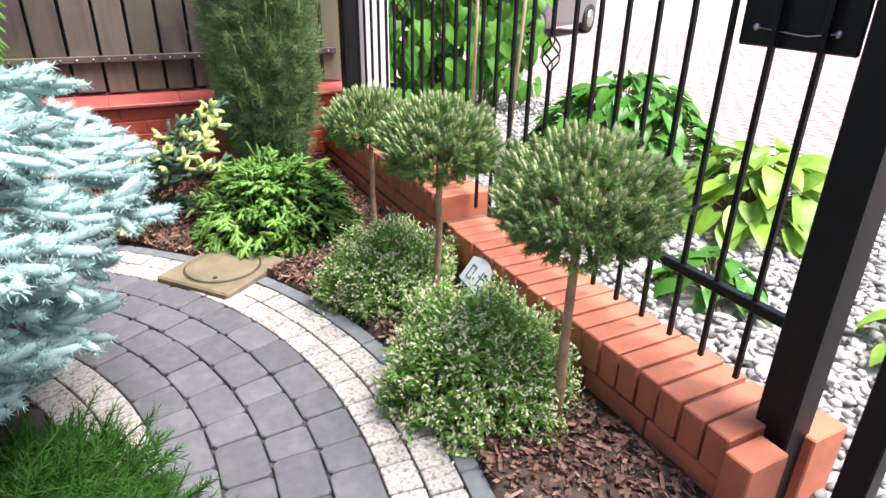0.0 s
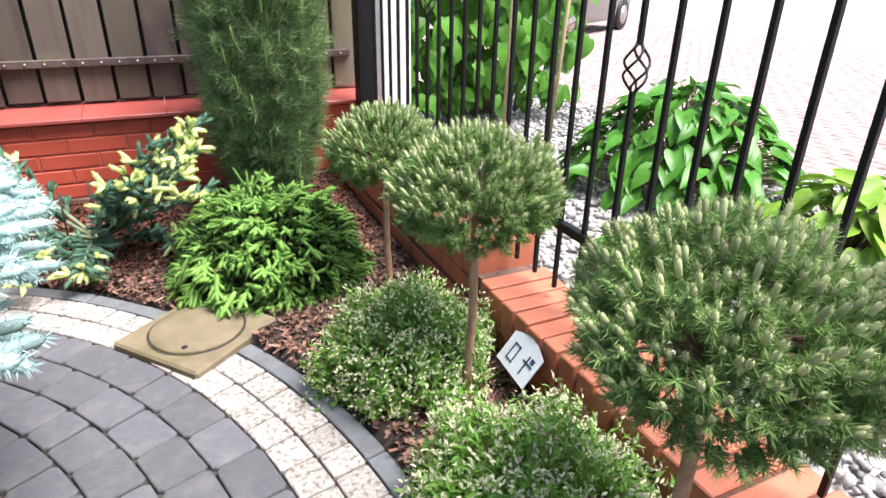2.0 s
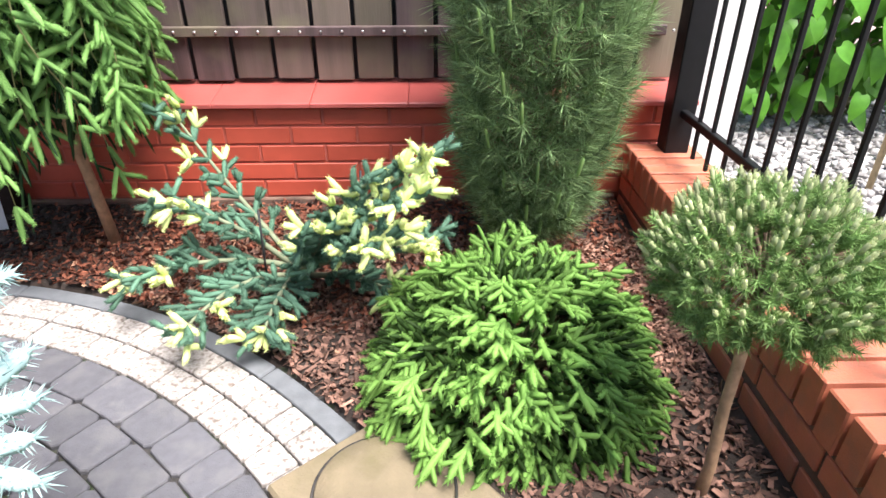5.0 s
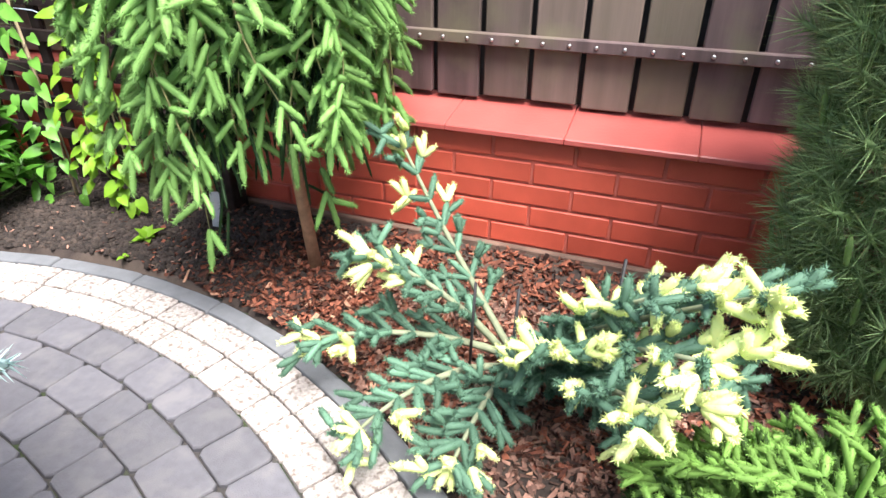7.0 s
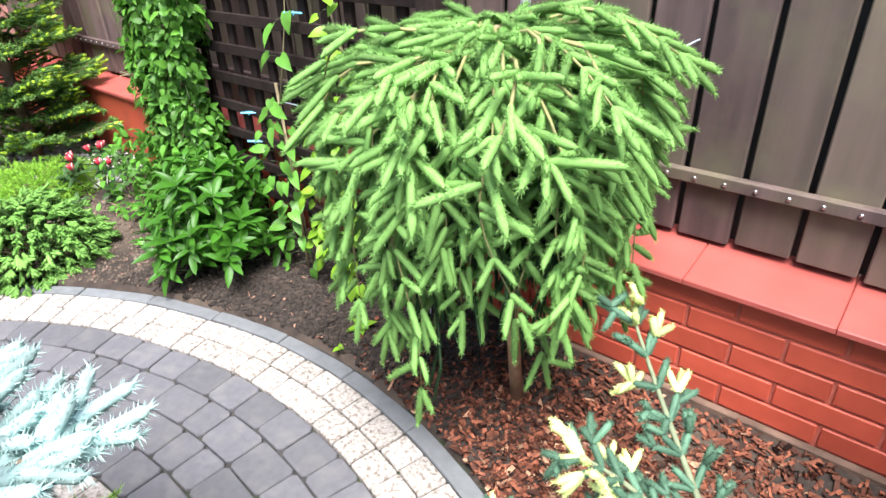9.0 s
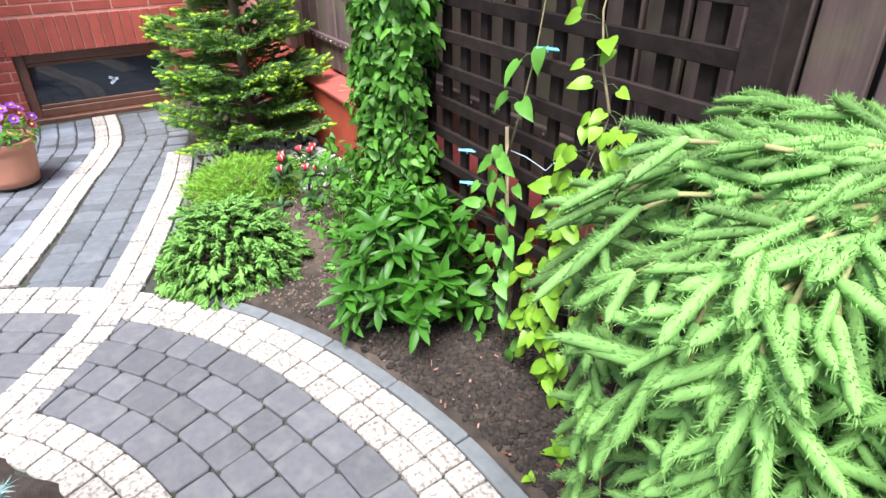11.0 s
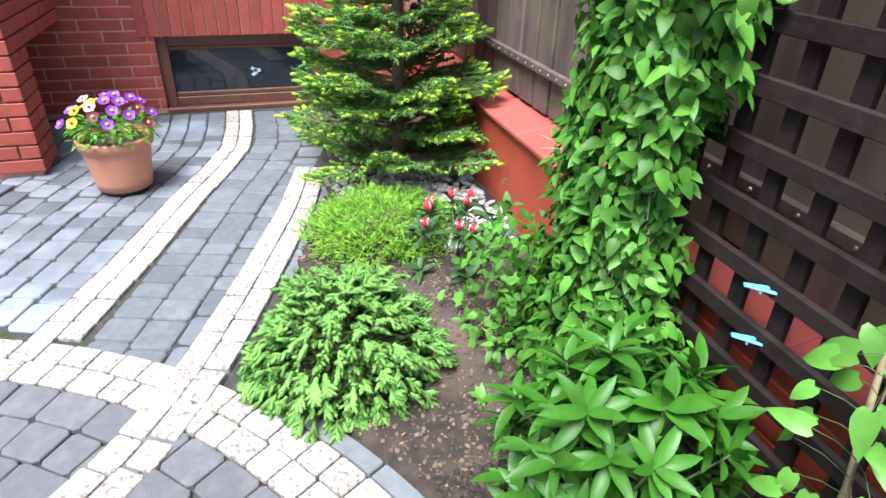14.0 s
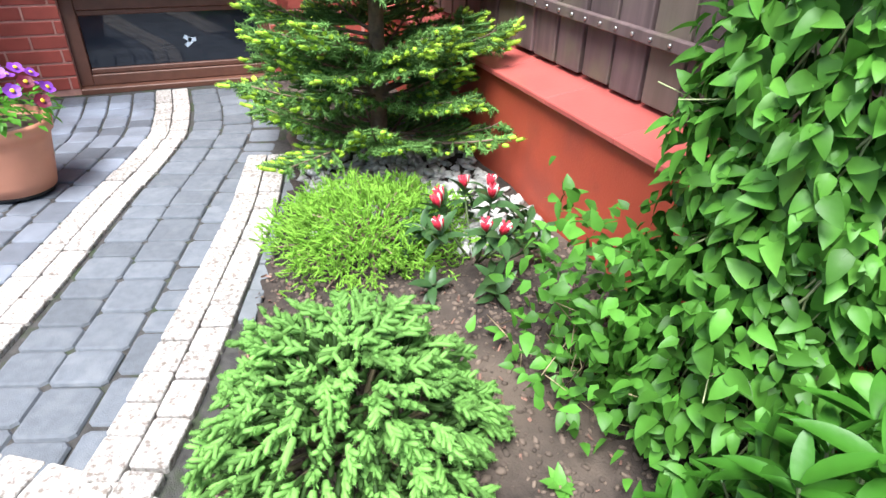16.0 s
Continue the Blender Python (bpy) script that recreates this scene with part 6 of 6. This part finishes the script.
def car(x, y, a):
    t = thing("parked_car", "dark parked car on the street paving", "car", (x, y, 0.0))
    m = Matrix.Translation((x, y, -0.012)) @ Matrix.Rotation(radians(a), 4, "Z")
    bm = bmesh.new()
    secs = [(-2.1, 0.35, 0.75), (-1.9, 0.25, 0.86), (-1.0, 0.22, 0.95), (-0.5, 0.22, 1.40), (0.9, 0.22, 1.45), (1.7, 0.24, 0.98), (2.05, 0.32, 0.85)]
    rings = []
    for xs, zl, zh in secs:
        w = 0.86 if abs(xs) < 1.9 else 0.74
        tw = w * (0.78 if zh > 1.2 else 0.95)
        rings.append([bm.verts.new(v) for v in ((xs, -w, zl), (xs, w, zl), (xs, w + 0.02, min(0.8, zh)), (xs, tw, zh), (xs, -tw, zh), (xs, -w - 0.02, min(0.8, zh)))])
    for lo, hi in zip(rings, rings[1:]):
        for j in range(6):
            bm.faces.new((lo[j], lo[(j + 1) % 6], hi[(j + 1) % 6], hi[j]))
    bm.faces.new(rings[0])
    bm.faces.new(rings[-1])
    bmesh.ops.recalc_face_normals(bm, faces=bm.faces[:])
    bmesh.ops.bevel(bm, geom=bm.edges[:], offset=0.03, segments=2, affect="EDGES")
    part("body", bm, M["paint"], t, m=m)
    for wx in (-1.35, 1.3):
        for wy in (-0.8, 0.8):
            wm = m @ Matrix.Translation((wx, wy, 0.31)) @ Matrix.Rotation(radians(90), 4, "X")
            w = part("wheel", lathe([(0.2, -0.1), (0.29, -0.1), (0.31, -0.07), (0.31, 0.07), (0.29, 0.1), (0.2, 0.1)], 28), M["black"], t, m=wm)
            part("rim", lathe([(0.19, -0.105), (0.18, -0.09), (0.18, 0.09), (0.19, 0.105)], 20), M["bolt"], w, m=wm)


car(7.9, 12.1, 30)

# ---- loose ground cover ----
def flakes(name, n, region, size, seed, material, label):
    """Bark chips: thin bent slivers lying on the bed."""
    g = np.random.default_rng(seed)
    pts = []
    while len(pts) < n:
        x, y = region(g)
        if in_bed(x, y) and x < 1.08 and y < 4.36 and not (abs((Vector((x, y, 0)) - mc).dot(ux)) < 0.2 and abs((Vector((x, y, 0)) - mc).dot(uy)) < 0.2):
            pts.append((x, y, bed_z(x, y) + g.uniform(0.001, 0.014)))
    P = np.array(pts)
    a, ti = g.uniform(0, 6.28, n), g.normal(0, 0.45, n)
    L, W = size * (0.4 + 1.1 * g.random(n) ** 1.6), size * g.uniform(0.25, 0.6, n)
    u = np.column_stack([np.cos(a) * np.cos(ti), np.sin(a) * np.cos(ti), np.sin(ti)])
    v = unit(np.cross(u, g.normal(0, 0.5, (n, 3)) + [0, 0, 1]))
    w = np.cross(u, v)
    h = size * 0.09
    U, Vv, Wv = u * L[:, None] / 2, v * W[:, None] / 2, w * h
    V = np.stack([P - U - Vv * 0.6, P - U * 0.8 + Vv * 0.8, P + U + Vv * 0.5, P + U * 0.9 - Vv, P + Wv * 1.6 - Vv * 0.3, P - U * 0.5 + Wv * 1.3], 1)
    F = np.array([(0, 3, 4), (0, 4, 5), (3, 2, 4), (2, 1, 5), (2, 5, 4), (1, 0, 5)])
    return tagged(part(name, raw(name, V.reshape(-1, 3), (np.arange(n)[:, None, None] * 6 + F[None]).reshape(-1, 3)), material), label, "mulch", kind="stuff")


def spot(x, y, sx, sy):
    return lambda g: (x + g.normal(0, sx), y + g.normal(0, sy))


flakes("bark_mulch", 5200, spot(-0.65, 4.0, 0.30, 0.22), 0.030, 191, M["chip_red"], "reddish bark chips round the weeping spruce")
flakes("bark_mulch", 4200, lambda g: (g.uniform(-0.3, 1.08), g.uniform(3.55, 4.36)), 0.034, 192, M["chip_red"], "reddish bark chips below the brick wall")
flakes("bark_mulch", 5600, lambda g: (g.uniform(-0.6, 0.5), g.uniform(3.1, 4.1)), 0.030, 193, M["chip_grey"], "weathered grey-brown bark chips in the bed")
flakes("bark_mulch", 7000, lambda g: (g.uniform(0.3, 1.08), g.uniform(1.05, 3.6)), 0.034, 194, M["chip_grey"], "weathered bark chips under the dwarf pines")
flakes("bark_mulch", 700, lambda g: (g.uniform(-4.2, -1.0), g.uniform(3.2, 4.35)), 0.018, 195, M["chip_grey"], "scattered small chips on bare soil")
g = np.random.default_rng(196)
pp = []
while len(pp) < 900:
    x, y = g.uniform(-5.0, -3.7), g.uniform(3.6, 4.36)
    if in_bed(x, y - 0.06) and (x < -4.0 or y > 4.0):
        pp.append((x, y, bed_z(x, y) + 0.008))
tagged(part("pebbles", rocks("pebbles", pp, 0.05, 197, 0.6), M["pebble"]), "rounded grey and white pebbles under the fir", "pebbles", kind="stuff")
M["clod"] = mat("dry_soil_crumb", (0.125, 0.092, 0.07), 0.95, var=0.3, scale=30, bump=0.6, rnd="island", rvar=0.5)
# Soil crumbs with the shade below the rhododendron put into their colour.
M["moist"] = mat("shaded_soil_crumb", (0.034, 0.025, 0.02), 0.95, var=0.3, scale=30, bump=0.6, rnd="island", rvar=0.5)


def crumbs(n, x0, x1, size, seed, material, label):
    """Loose lumps of soil strewn over a stretch of the bed."""
    g = np.random.default_rng(seed)
    out = []
    while len(out) < n:
        x, y = g.uniform(x0, x1), g.uniform(3.2, 4.36)
        if in_bed(x, y - 0.02):
            out.append((x, y, bed_z(x, y) + 0.001))
    tagged(part("soil_clods", rocks("soil_clods", out, g.uniform(0.3, 1.0, n) * size, seed + 1, 0.7), material), label, "soil", kind="stuff")


crumbs(3600, -4.0, -2.45, 0.022, 198, M["clod"], "small crumbs of dry brown soil")
# Dark crumbs strewn here to paint the plants' shade on the soil.
crumbs(9000, -2.6, -0.75, 0.030, 200, M["moist"], "soil crumbs coloured dark for the shade under the plants")
M["pale_chip"] = mat("pale_wood_chip", (0.42, 0.24, 0.15), 0.85, var=0.3, scale=30, bump=0.4, rnd="island", rvar=0.4)
M["dry_needle"] = mat("dry_needle_litter", (0.34, 0.19, 0.135), 0.9, var=0.3, scale=30, bump=0.4, rnd="island", rvar=0.45)
flakes("wood_chips", 260, spot(-0.55, 3.92, 0.30, 0.2), 0.036, 202, M["pale_chip"], "pale fresh wood chips among the red bark")
flakes("wood_chips", 200, lambda g: (g.uniform(-0.4, 1.05), g.uniform(3.0, 4.3)), 0.026, 203, M["pale_chip"], "pale wood chips scattered in the bed")
flakes("needle_litter", 3400, lambda g: (g.uniform(0.72, 1.08), g.uniform(3.35, 4.05)), 0.026, 204, M["dry_needle"], "tan litter of dry needles beside the plinth")

for o in list(bpy.data.objects):
    if o.name.split(".")[0] in ("branchwork", "twigwork", "limbwork", "stemwork"):
        tagged(o, kind="stuff")
